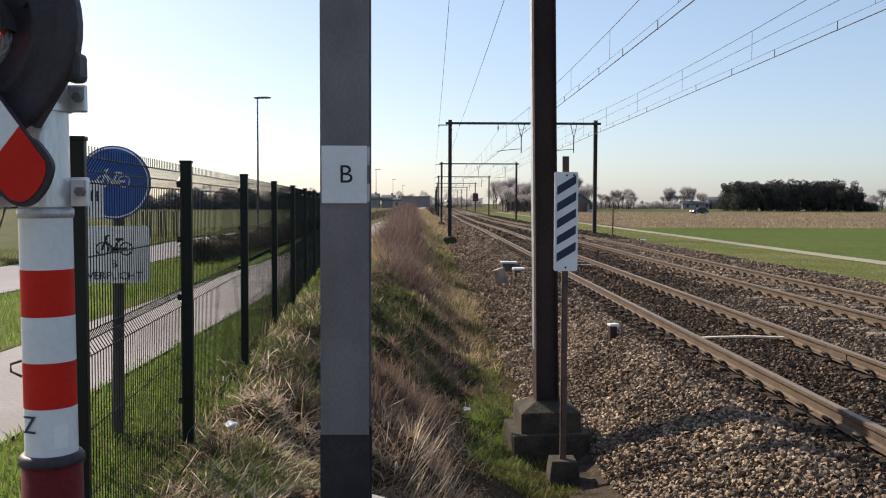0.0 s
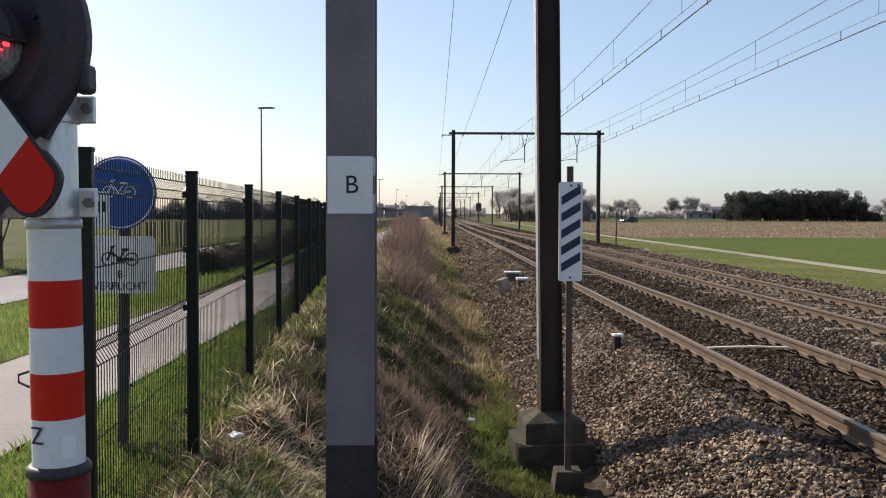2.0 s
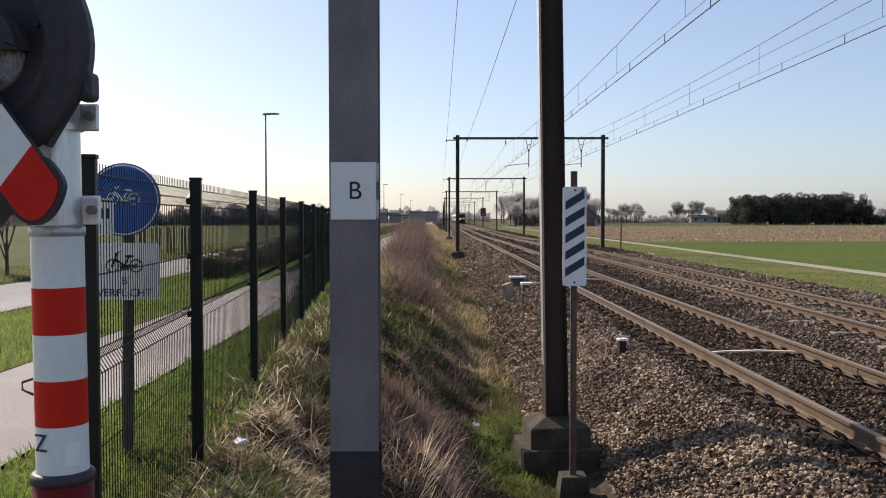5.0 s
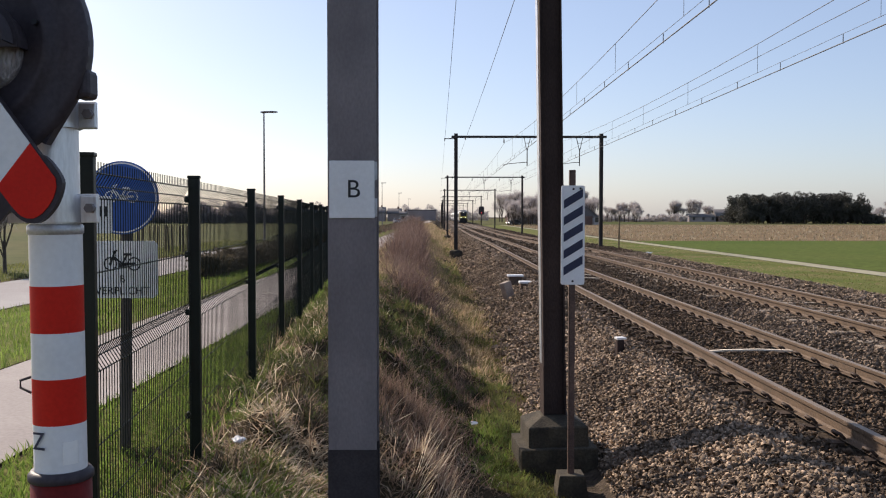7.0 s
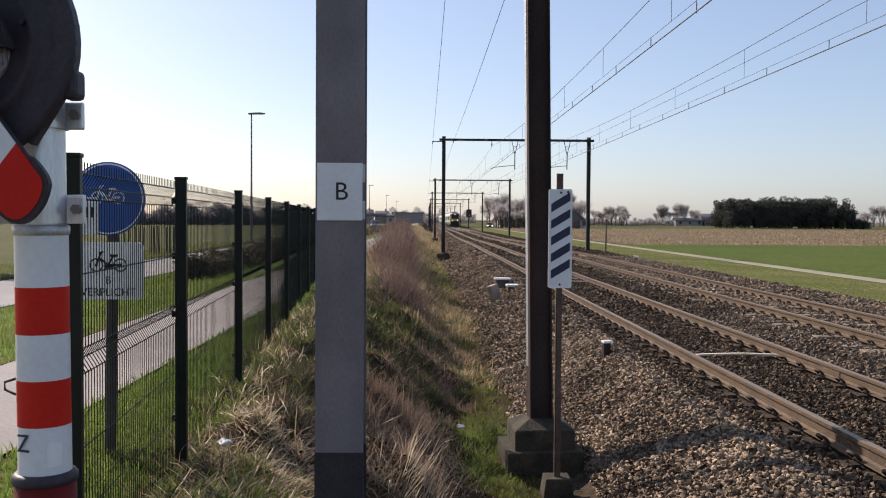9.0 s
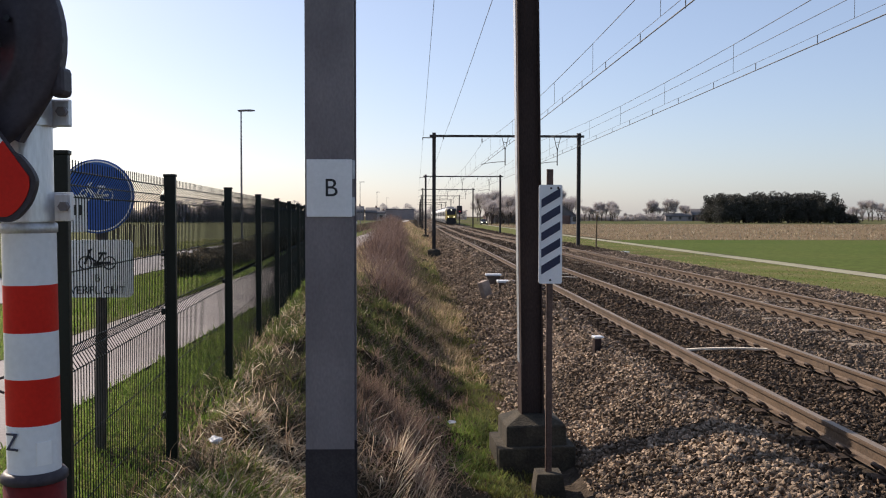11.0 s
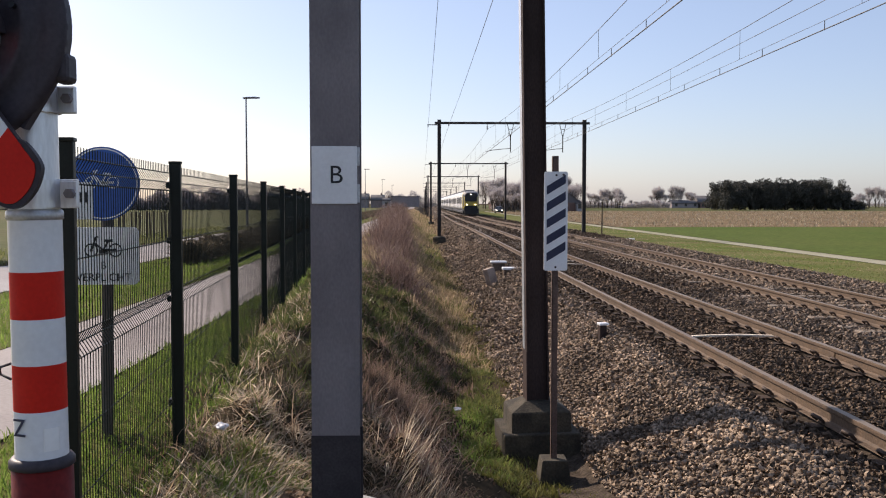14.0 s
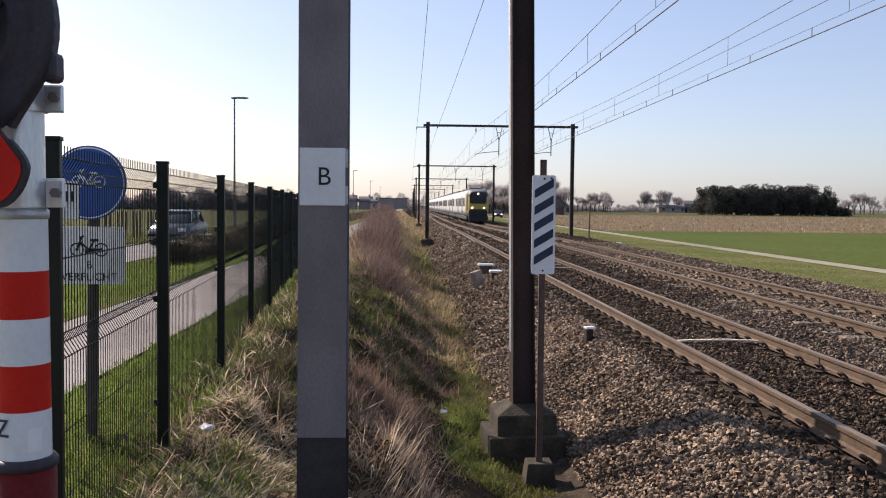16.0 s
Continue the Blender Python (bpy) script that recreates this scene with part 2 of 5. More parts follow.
    train_yellow=mat("yellow_train_paint", (0.34, 0.26, 0.05), (0.28, 0.215, 0.045), 0.8, 0.35, 0, 0.02, 20, 0.06),
    train_grey=mat("grey_train_roof", (0.22, 0.22, 0.23), (0.15, 0.15, 0.155), 0.8, 0.6, 0, 0.1, 20, 0.15),
    rubber=mat("black_rubber", (0.016, 0.016, 0.018), (0.01, 0.01, 0.012), 3, 0.55, 0, 0.1, 40, 0.15),
    headlight=mat("lit_headlamp", (1.0, 0.93, 0.70), (1.0, 0.93, 0.70), 1, 0.2, 0, 0, 10, 0.0, emit=5.0),
    redlight=mat("lit_red_signal", (1.0, 0.04, 0.06), (1.0, 0.04, 0.06), 1, 0.2, 0, 0, 10, 0.0, emit=2.4),
    train_window=mat("tinted_train_glass", (0.04, 0.042, 0.048), (0.028, 0.028, 0.034), 2, 0.3, 0, 0.0, 20, 0.1, spec=0.12),
    car_silver=mat("silver_car_paint", (0.17, 0.175, 0.18), (0.14, 0.145, 0.15), 1, 0.28, 0.4, 0, 20, 0.04),
    car_dark=mat("dark_car_paint", (0.05, 0.052, 0.058), (0.04, 0.042, 0.046), 1, 0.28, 0.2, 0, 20, 0.04),
    litter=mat("white_plastic_litter", (0.75, 0.75, 0.76), (0.6, 0.6, 0.62), 9, 0.5, 0, 0.3, 50, 0.1),
    litter_blue=mat("bluish_wrapper", (0.35, 0.36, 0.5), (0.25, 0.26, 0.38), 9, 0.4, 0, 0.3, 50, 0.1),
    wire=mat("overhead_wire_copper", (0.07, 0.065, 0.065), (0.05, 0.047, 0.047), 1, 0.6, 0.3, 0, 20, 0.1),
    porcelain=mat("brown_insulator", (0.06, 0.04, 0.035), (0.05, 0.03, 0.028), 3, 0.3, 0, 0, 20, 0.1),
)


# ---- building blocks ----
def box(bm, x0, x1, y0, y1, z0, z1, bevel=0.0, index=0):
    vs = [bm.verts.new((x, y, z)) for z in (z0, z1) for y in (y0, y1) for x in (x0, x1)]
    fs = [bm.faces.new([vs[i] for i in f]) for f in ((0, 2, 3, 1), (4, 5, 7, 6), (0, 1, 5, 4), (2, 6, 7, 3), (0, 4, 6, 2), (1, 3, 7, 5))]
    for f in fs:
        f.material_index = index
    if bevel:
        es = list({e for f in fs for e in f.edges})
        bmesh.ops.bevel(bm, geom=es, offset=bevel, segments=2, affect="EDGES", profile=0.5)
    return fs


def loft(bm, rings, cap=True, index=0, closed=True):
    """Skin rings of equally many points."""
    made = [[bm.verts.new(p) for p in r] for r in rings]
    n = len(made[0])
    for a_, b_ in zip(made, made[1:]):
        for i in range(n if closed else n - 1):
            f = bm.faces.new((a_[i], a_[(i + 1) % n], b_[(i + 1) % n], b_[i]))
            f.material_index = index
            f.smooth = True
    if cap and closed:
        for f in (bm.faces.new(made[0][::-1]), bm.faces.new(made[-1])):
            f.material_index = index
            for e_ in f.edges:
                e_.smooth = False
    return made


def circle(r, n, z, cx=0.0, cy=0.0, rx=None):
    return [(cx + (rx or r) * math.cos(2 * math.pi * i / n), cy + r * math.sin(2 * math.pi * i / n), z) for i in range(n)]


def pipe(bm, r, z0, z1, cx=0.0, cy=0.0, n=20, index=0):
    loft(bm, [circle(r, n, z0, cx, cy), circle(r, n, z1, cx, cy)], True, index)


def rod(bm, p0, p1, r, n=6, r1=None):
    p0, p1 = Vector(p0), Vector(p1)
    q = (p1 - p0).to_track_quat("Z", "Y")
    ring = lambda c, rr: [c + q @ Vector((rr * math.cos(2 * math.pi * i / n), rr * math.sin(2 * math.pi * i / n), 0)) for i in range(n)]
    loft(bm, [ring(p0, r), ring(p1, r if r1 is None else r1)])


def path_tube(bm, pts, r, n=4):
    """A thin tube through points."""
    pts = [Vector(p) for p in pts]
    rings = []
    for i, p in enumerate(pts):
        d = pts[min(i + 1, len(pts) - 1)] - pts[max(i - 1, 0)]
        q = d.to_track_quat("Z", "Y")
        rings.append([p + q @ Vector((r * math.cos(2 * math.pi * k / n + 0.78), r * math.sin(2 * math.pi * k / n + 0.78), 0)) for k in range(n)])
    loft(bm, rings)


def plate(bm, outline, y0, y1, index=0):
    """A flat plate in the XZ plane, from y0 (front) to y1, with that outline."""
    a_ = [bm.verts.new((x, y0, z)) for x, z in outline]
    b_ = [bm.verts.new((x, y1, z)) for x, z in outline]
    fs = [bm.faces.new(a_), bm.faces.new(b_[::-1])]
    n = len(outline)
    for i in range(n):
        fs.append(bm.faces.new((a_[i], b_[i], b_[(i + 1) % n], a_[(i + 1) % n])))
    for f in fs:
        f.material_index = index
    bmesh.ops.recalc_face_normals(bm, faces=fs)
    return fs


def rounded(x0, x1, z0, z1, r, n=5):
    out = []
    for cx, cz, s in ((x1 - r, z1 - r, 0), (x0 + r, z1 - r, 90), (x0 + r, z0 + r, 180), (x1 - r, z0 + r, 270)):
        for i in range(n + 1):
            t = radians(s + 90 * i / n)
            out.append((cx + r * math.cos(t), cz + r * math.sin(t)))
    return out


def disc(cx, cz, r, n=32):
    return [(cx + r * math.cos(2 * math.pi * i / n), cz + r * math.sin(2 * math.pi * i / n)) for i in range(n)]


def part(name, bm, material, parent=None, label="", smooth=False):
    me = bpy.data.meshes.new(name)
    bm.normal_update()
    bm.to_mesh(me)
    bm.free()
    for m in material if isinstance(material, (list, tuple)) else [material]:
        me.materials.append(m)
    ob = new(name, me)
    ob.parent = parent
    if label:
        ob["label"] = label
    return ob


def shared(name, me, parent, loc=(0, 0, 0)):
    ob = new(name, me)
    ob.parent = parent
    ob.location = loc
    return ob


def thing(name, label, category, group="", at=(0, 0, 0), turn=0.0, kind=""):
    ob = new(name)
    ob.matrix_basis = pose(*at, 0, 0, turn)
    return tagged(ob, label, category, group, kind)


def big_mesh(name, verts, faces, material):
    """A large mesh from arrays; faces all of one size."""
    verts, faces = np.asarray(verts, np.float32), np.asarray(faces, np.int32)
    me = bpy.data.meshes.new(name)
    k = faces.shape[1]
    me.vertices.add(len(verts))
    me.vertices.foreach_set("co", verts.ravel())
    me.loops.add(faces.size)
    me.loops.foreach_set("vertex_index", faces.ravel())
    me.polygons.add(len(faces))
    me.polygons.foreach_set("loop_start", np.arange(0, faces.size, k, dtype=np.int32))
    me.update(calc_edges=True)
    me.validate()
    me.materials.append(material)
    return me


def letter(text, size, x, y, z, material, parent, name="lettering", depth=0.001):
    """Raised writing that faces -Y, centred at x, z."""
    cu = bpy.data.curves.new(name, "FONT")
    cu.body, cu.size, cu.align_x, cu.align_y, cu.extrude = text, size, "CENTER", "CENTER", depth
    tmp = bpy.data.objects.new("tmp", cu)
    me = bpy.data.meshes.new_from_object(tmp)
    bpy.data.objects.remove(tmp)
    me.materials.clear()
    me.materials.append(material)
    me.transform(pose(x, y, z, 90, 0, 0))
    ob = new(name, me)
    ob.parent = parent
    return ob


def smooth01(v):
    v = np.clip(v, 0, 1)
    return v * v * (3 - 2 * v)


KX = [-5000, -60, -30, -8.3, -6.5, -4.3, -1.6, -1.1, -0.4, 0.3, 1.15, 1.3, 1.9, 2.4, 2.85, 9.6, 11.2, 11.9, 12.8, 16, 5000]
KZ = [-0.1, -0.1, -0.05, -0.04, 0.12, 0.35, 0.35, 0.25, -0.30, -0.85, -0.97, -0.93, -0.73, -0.46, -0.21, -0.195, -0.215, -0.32, -0.43, -0.49, -0.50]


def lumps(x, y, s):
    return np.sin(x * 1.7 * s + 1.3 * np.sin(y * 0.9 * s)) * np.cos(y * 1.3 * s + 0.7 * np.sin(x * 2.1 * s))


MOUNDS = [  # tussock mounds of the ditch bank: x, y, half width, half length, height
    (-0.38, 9.4, 0.36, 0.5, 0.20), (-0.05, 12.3, 0.36, 0.45, 0.26), (-0.62, 11.2, 0.30, 0.4, 0.20), (-0.75, 13.0, 0.35, 0.5, 0.22),
    (-0.30, 14.8, 0.42, 0.6, 0.26), (-0.95, 8.3, 0.26, 0.4, 0.20), (-1.12, 6.4, 0.22, 0.3, 0.12), (-0.78, 5.75, 0.25, 0.25, 0.10),
    (-1.25, 10.2, 0.30, 0.5, 0.16), (-0.2, 17.3, 0.50, 0.8, 0.30), (-0.95, 19.0, 0.5, 0.9, 0.22), (0.22, 10.5, 0.22, 0.4, 0.14),
    (-0.85, 7.2, 0.25, 0.3, 0.14), (-0.10, 7.6, 0.25, 0.35, 0.12), (-1.45, 12.4, 0.3, 0.6, 0.15), (-0.6, 16.2, 0.4, 0.5, 0.2)]


def track_dip(x, y):
    """The line falls a little beyond the first gantry."""
    return 0.2 * smooth01((np.asarray(y, float) - 62) / 50) * smooth01((np.asarray(x, float) + 3.5) / 3) * (1 - smooth01((np.asarray(x, float) - 11.5) / 3))


def terrain(x, y):
    """Height of the land: the verge, the ditch, the ballast and the fields."""
    x, y = np.asarray(x, float), np.asarray(y, float)
    z = np.interp(x, KX, KZ)
    p = 1 - smooth01((y - 4.6 + 1.6 * np.clip(x, 0, 1)) / 1.9)
    z = z + p * np.clip(0.35 - 0.15 * smooth01((x + 1.25) / 0.5) - z, 0, 2) * (1 - smooth01((x - 0.9) / 1.6))
    hole = np.exp(-((x - 1.3) / 0.5) ** 4 - ((y - 9.4) / 1.1) ** 4)
    z = z * (1 - hole) + np.minimum(z, -0.98) * hole
    ditch = np.exp(-((x - 0.1) / 0.9) ** 2)
    bank = np.exp(-((x + 0.75) / 0.6) ** 2) * smooth01((y - 5.2) / 0.6) * (1 - smooth01((y - 30) / 8))
    z = z + bank * (0.10 * lumps(x + 1.9, y, 3.1) + 0.10 * lumps(x, y + 1.1, 5.9) + 0.05 * lumps(x + 0.7, y, 9.3))
    for mx, my, rx, ry, h in MOUNDS:
        z = z + h * np.exp(-((x - mx) / rx) ** 2 - ((y - my) / ry) ** 2)
    z = z - track_dip(x, y)
    return z + ditch * (0.13 * lumps(x, y, 1.6) + 0.09 * lumps(x + 0.4, y, 3.7) + 0.05 * lumps(x, y + 0.3, 7.1))


def strip(xs, ys, dz=0.0, fn=terrain):
    X, Y = np.meshgrid(xs, ys)
    V = np.stack([X.ravel(), Y.ravel(), (fn(X, Y) + dz).ravel()], 1)
    n, m_ = len(xs), len(ys)
    i = (np.arange(m_ - 1)[:, None] * n + np.arange(n - 1)[None]).ravel()
    return V, np.stack([i, i + 1, i + n + 1, i + n], 1)


def sheet(name, xs, ys, dz, material, label, category, kind="structure", fn=terrain):
    ob = new(name, big_mesh(name, *strip(xs, ys, dz, fn), material))
    for f in ob.data.polygons:
        f.use_smooth = True
    return tagged(ob, label, category, kind=kind)


# ---- land ----
YS = np.concatenate([np.linspace(-6, 3, 10), np.arange(3.125, 16, 0.125), np.arange(16, 24, 0.25), np.arange(24, 60, 1.5), np.arange(60, 200, 10), [200, 260, 340, 500, 800, 1400, 2500, 4500]])
YFAR = np.concatenate([[-400, -120, -40, -15], YS])
XS = np.concatenate([[-4500, -1500, -500, -200, -90, -60, -40, -30, -20, -12, -8.3, -6.5, -4.3, -2.5], np.arange(-1.75, 3.01, 0.125), [4, 6, 9, 9.6, 10.4, 11.2, 11.9, 12.8, 16, 19, 30, 60, 120, 300, 700, 1800, 4500]])


def below_ballast(x, y):
    return terrain(x, y) - 0.12 * smooth01((x - 1.15) / 0.4) * (1 - smooth01((x - 11.5) / 0.3))


sheet("ground", XS, YFAR, 0, M["soil"], "grassy verge soil with a ditch and flat farmland", "ground", fn=below_ballast)
BED = sheet("ballast_bed", np.concatenate([np.arange(1.3, 3.0, 0.15), [4, 5, 6, 7, 8, 9, 9.6, 10.2, 10.8, 11.2, 11.8]]), YS[YS < 1500], 0.0, M["bed"], "brown crushed stone ballast bed of two tracks", "ballast")
sheet("cycle_path", [-4.1, -3.3, -2.55], YFAR[YFAR < 380], 0.015, M["path"], "pale concrete cycle path beside the fence", "path")
sheet("road", [-12.1, -10.3, -8.6], YFAR[YFAR < 380], 0.015, M["road"], "pale grey asphalt country road", "road")
sheet("farm_track", [17.15, 17.7, 18.3], YFAR[YFAR < 280], 0.02, M["farm"], "pale dusty concrete farm track", "path")
sheet("crop_field", [18.36, 40, 80, 200, 500], [-200, -20, 10, 40, 88], 0.03, M["field"], "field of short bright green young crop", "field")
sheet("stubble_field", [18.8, 40, 80, 140, 220, 320, 700], [88.2, 120, 170, 220, 268], 0.035, M["stubble"], "brown field of harvested maize stubble", "field")
sheet("far_meadow", [-900, -300, -60, -30, -12.6], [10, 40, 120, 300, 700], 0.02, M["meadow"], "dull green meadow beyond the road", "field")
sheet("far_pasture", [12.6, 19, 60, 150, 400, 1200], [268.5, 300, 400, 600, 1200], 0.03, M["meadow"], "pale green pasture towards the horizon", "field")

sheet("lawn_strip", [-8.5, -8.3, -6.5, -4.3, -4.15], YS[YS < 300], 0.006, M["lawn"], "green grass strip between path and road", "lawn")
sheet("lawn_strip", [-2.5, -2.0, -1.5], YS[YS < 23], 0.006, M["lawn"], "green lawn between path and fence", "lawn")
sheet("lawn_strip", [11.65, 11.9, 12.8, 14, 16, 17.12], YS[YS < 265], 0.006, M["verge"], "green verge beside the farm track", "lawn")

# ---- vegetation ----
RNG = np.random.default_rng(7)


def blades(px, py, pz, h, lean, width, bend=0.5, away=None):
    """Bent blades of three triangles each, rooted at the points."""
    n = len(px)
    az = RNG.uniform(0, 2 * np.pi, n)
    la = RNG.uniform(0, 2 * np.pi, n)
    if away is not None:
        la = np.arctan2(away[1], away[0]) + RNG.normal(0, 0.5, n)
    h = h * RNG.uniform(0.55, 1.25, n)
    l = lean * RNG.uniform(0.1, 1.0, n) * h
    w = width * RNG.uniform(0.6, 1.3, n)
    sx, sy = np.cos(az) * w / 2, np.sin(az) * w / 2
    root = np.stack([px, py, pz - 0.02], 1)
    mid = root + np.stack([np.cos(la) * l * (1 - bend), np.sin(la) * l * (1 - bend), h * 0.6], 1)
    tip = root + np.stack([np.cos(la) * l, np.sin(la) * l, h * (1.0 - 0.35 * (l / np.maximum(h, 1e-4)) ** 2)], 1)
    s = np.stack([sx, sy, np.zeros(n)], 1)
    V = np.stack([root - s, root + s, mid + s * 0.8, mid - s * 0.8, tip], 1).reshape(-1, 3)
    b = np.arange(n)[:, None] * 5
    F = np.concatenate([b + [0, 1, 2], b + [0, 2, 3], b + [3, 2, 4]])
    return V, F


def tuft_field(name, n, x0, x1, y0, y1, h, lean, width, material, label, category="grass", clump=0.0, power=1.0, mask=None, tufts=0):
    """Blades scattered over a stretch of land; with tufts they gather in tussocks."""
    u = RNG.uniform(0, 1, n) ** power
    y = y0 + (y1 - y0) * u
    x = RNG.uniform(x0, x1, n)
    if tufts:
        tu = RNG.uniform(0, 1, tufts) ** power
        ty, tx = y0 + (y1 - y0) * tu, RNG.uniform(x0, x1, tufts)
        k = RNG.integers(0, tufts, n)
        x, y = tx[k] + RNG.normal(0, clump, n), ty[k] + RNG.normal(0, clump, n)
    away = np.stack([x - tx[k], y - ty[k]]) if tufts else None
    hs = RNG.uniform(0.6, 1.4, tufts)[k] * h if tufts else np.full(n, h)
    clear = (np.abs(x + 0.43) > 0.42) | (y > 5.25) | (h < 0.1)          # no tall grass round the mast foundation
    keep = clear & (mask(x, y) if mask is not None else True)
    x, y, hs = x[keep], y[keep], hs[keep]
    away = away[:, keep] if tufts else None
    V, F = blades(x, y, terrain(x, y), hs, lean, width, away=away)
    ob = new(name, big_mesh(name, V, F, material))
    return tagged(ob, label, category, kind="stuff")


def patch(x, y, s, level):
    return lumps(x + 3.1, y - 1.7, s) > level


FX = lambda y: -1.05 - 0.068 * y        # the fence line
tuft_field("dry_grass", 16000, -2.2, 0.8, 22, 75, 0.3, 1.3, 0.016, M["dry"], "tan withered grass along the railway ditch", clump=0.3, power=1.5, tufts=300)
tuft_field("green_grass", 18000, -2.4, 1.0, 20, 80, 0.2, 0.6, 0.02, M["grass"], "green grass along the railway ditch", power=1.5, mask=lambda x, y: patch(x, y, 0.5, -0.4))
tuft_field("moss_grass", 12000, 0.55, 1.42, 8.6, 40, 0.07, 0.8, 0.012, M["moss"], "yellow-green mossy strip along the ballast", power=1.6, mask=lambda x, y: patch(x, y, 1.9, -0.5))
tuft_field("verge_grass", 30000, -2.55, -1.15, 3.2, 30, 0.10, 0.9, 0.009, M["lawn_blade"], "bright green lawn between path and fence", power=1.7, mask=lambda x, y: x < FX(y) + 0.05)
tuft_field("verge_grass", 26000, -8.5, -4.1, 6, 60, 0.13, 0.6, 0.013, M["lawn_blade"], "green grass strip between path and road", power=1.6)
tuft_field("verge_grass", 12000, -16, -12.1, 14, 70, 0.16, 0.6, 0.02, M["grass"], "green roadside grass", power=1.4)
tuft_field("verge_grass", 19000, 11.45, 17.0, 16, 90, 0.07, 1.6, 0.025, M["grass"], "short green grass beside the farm track", power=1.6, mask=lambda x, y: patch(x, y, 0.45, -0.15))
tuft_field("dry_thatch", 12000, 11.5, 16.9, 16, 100, 0.07, 2.2, 0.022, M["dry"], "dry yellowed grass on the verge of the farm track", power=1.6, mask=lambda x, y: patch(x, y, 0.45, -1.0) & ((x < 13.2) | ~patch(x, y, 0.45, 0.1)))
tuft_field("maize_stubs", 24000, 19, 260, 88, 262, 0.30, 0.6, 0.14, M["straw"], "pale maize stubs on the harvested field", category="stubble", power=1.2)


tuft_field("dry_grass", 9000, -2.4, 1.0, 75, 190, 0.45, 1.2, 0.06, M["dry"], "tan withered grass along the distant railway ditch", clump=0.5, power=1.3, tufts=260)
tuft_field("green_grass", 12000, -2.5, 1.05, 70, 190, 0.3, 0.7, 0.06, M["grass"], "green grass along the distant railway ditch", power=1.3)


tuft_field("moss_grass", 1500, 0.75, 1.85, 7.4, 9.7, 0.035, 1.0, 0.012, M["moss"], "mossy ground round the marker foot", power=1.0)


# ---- ditch bank: mounds of grass, straw and dead canes ----
def strands(x, y, z, length, az, rise, droop, width):
    """Arching ribbons of four steps each, rooted at the points."""
    n = len(x)
    P = np.stack([x, y, z - 0.02], 1)
    out = np.stack([np.cos(az), np.sin(az)], 1)
    sa = RNG.uniform(0, 2 * np.pi, n)
    S = np.stack([np.cos(sa), np.sin(sa), RNG.normal(0, 0.3, n)], 1) * (width * RNG.uniform(0.6, 1.3, n) / 2)[:, None]
    rows = []
    for k in range(5):
        w = (1.0, 0.95, 0.8, 0.55, 0.08)[k]
        rows += [P - S * w, P + S * w]
        e_ = rise - droop * k / 4
        P = P + np.concatenate([out * np.cos(e_)[:, None], np.sin(e_)[:, None]], 1) * (length / 4)[:, None]
    V = np.stack(rows, 1).reshape(-1, 3)
    b = np.arange(n)[:, None] * 10
    F = np.concatenate([b + [2 * k, 2 * k + 1, 2 * k + 3, 2 * k + 2] for k in range(4)])
    return V, F


def tussocks(name, label, material, clumps, per, where, length, spread=0.07, rise=(45, 85), droop=(20, 90), width=0.008, lean=None, fan=0.5, power=1.2, mask=None, category="grass"):
    """Clumps of strands; lean: the compass angle towards which all of them fall."""
    x0, x1, y0, y1 = where
    cy = y0 + (y1 - y0) * RNG.uniform(0, 1, clumps) ** power
    cx = RNG.uniform(x0, x1, clumps)
    if mask is not None:
        k = mask(cx, cy)
        cx, cy = cx[k], cy[k]
    size = RNG.uniform(0.6, 1.45, len(cx))
    i = np.repeat(np.arange(len(cx)), np.maximum(3, (per * size ** 2).astype(int)))
    n = len(i)
    dx, dy = RNG.normal(0, spread, n) * size[i], RNG.normal(0, spread, n) * size[i]
    x, y = cx[i] + dx, cy[i] + dy
    az = np.arctan2(dy, dx) + RNG.normal(0, fan, n) if lean is None else radians(lean) + RNG.normal(0, fan, n) + RNG.normal(0, 0.25, len(cx))[i]
    keep = ((np.abs(x + 0.43) > 0.34) | (y > 5.15)) & (x > FX(y) - 0.12)
    x, y, az, i = x[keep], y[keep], az[keep], i[keep]
    n = len(i)
    V, F = strands(x, y, terrain(x, y), length * size[i] * RNG.uniform(0.5, 1.2, n), az, np.radians(RNG.uniform(*rise, n)), np.radians(RNG.uniform(*droop, n)), width)
    ob = new(name, big_mesh(name, V, F, M[material]))
    return tagged(ob, label, category, kind="stuff")


near_fence = lambda x, y: x < FX(y) + 0.55
on_bank = lambda x, y: x < -0.05 - 0.02 * y
# ground cover: litter, short turf, broken dead grass
tuft_field("leaf_litter", 34000, -1.9, 0.7, 4.6, 24, 0.03, 2.4, 0.028, M["leaf_litter"], "brown dead leaves and litter on the ditch bank", category="leaf litter", power=1.5, mask=lambda x, y: (x > FX(y)) & patch(x, y, 4.1, -0.4))
tussocks("green_turf", "short green turf on the ditch bank", "grass_dark", 620, 24, (-2.3, 0.6, 4.3, 24), 0.085, 0.08, (20, 80), (10, 90), 0.010, fan=1.5, power=1.4, mask=lambda x, y: patch(x, y, 1.1, 0.0) & patch(x, y, 2.9, -0.5))
tussocks("matted_straw", "dead grass lying broken and matted on the ditch bank", "dry", 480, 20, (-2.2, 0.5, 4.3, 24), 0.13, 0.09, (-10, 45), (-30, 60), 0.009, fan=3.0, power=1.4, mask=lambda x, y: patch(x, y, 2.3, -0.25))
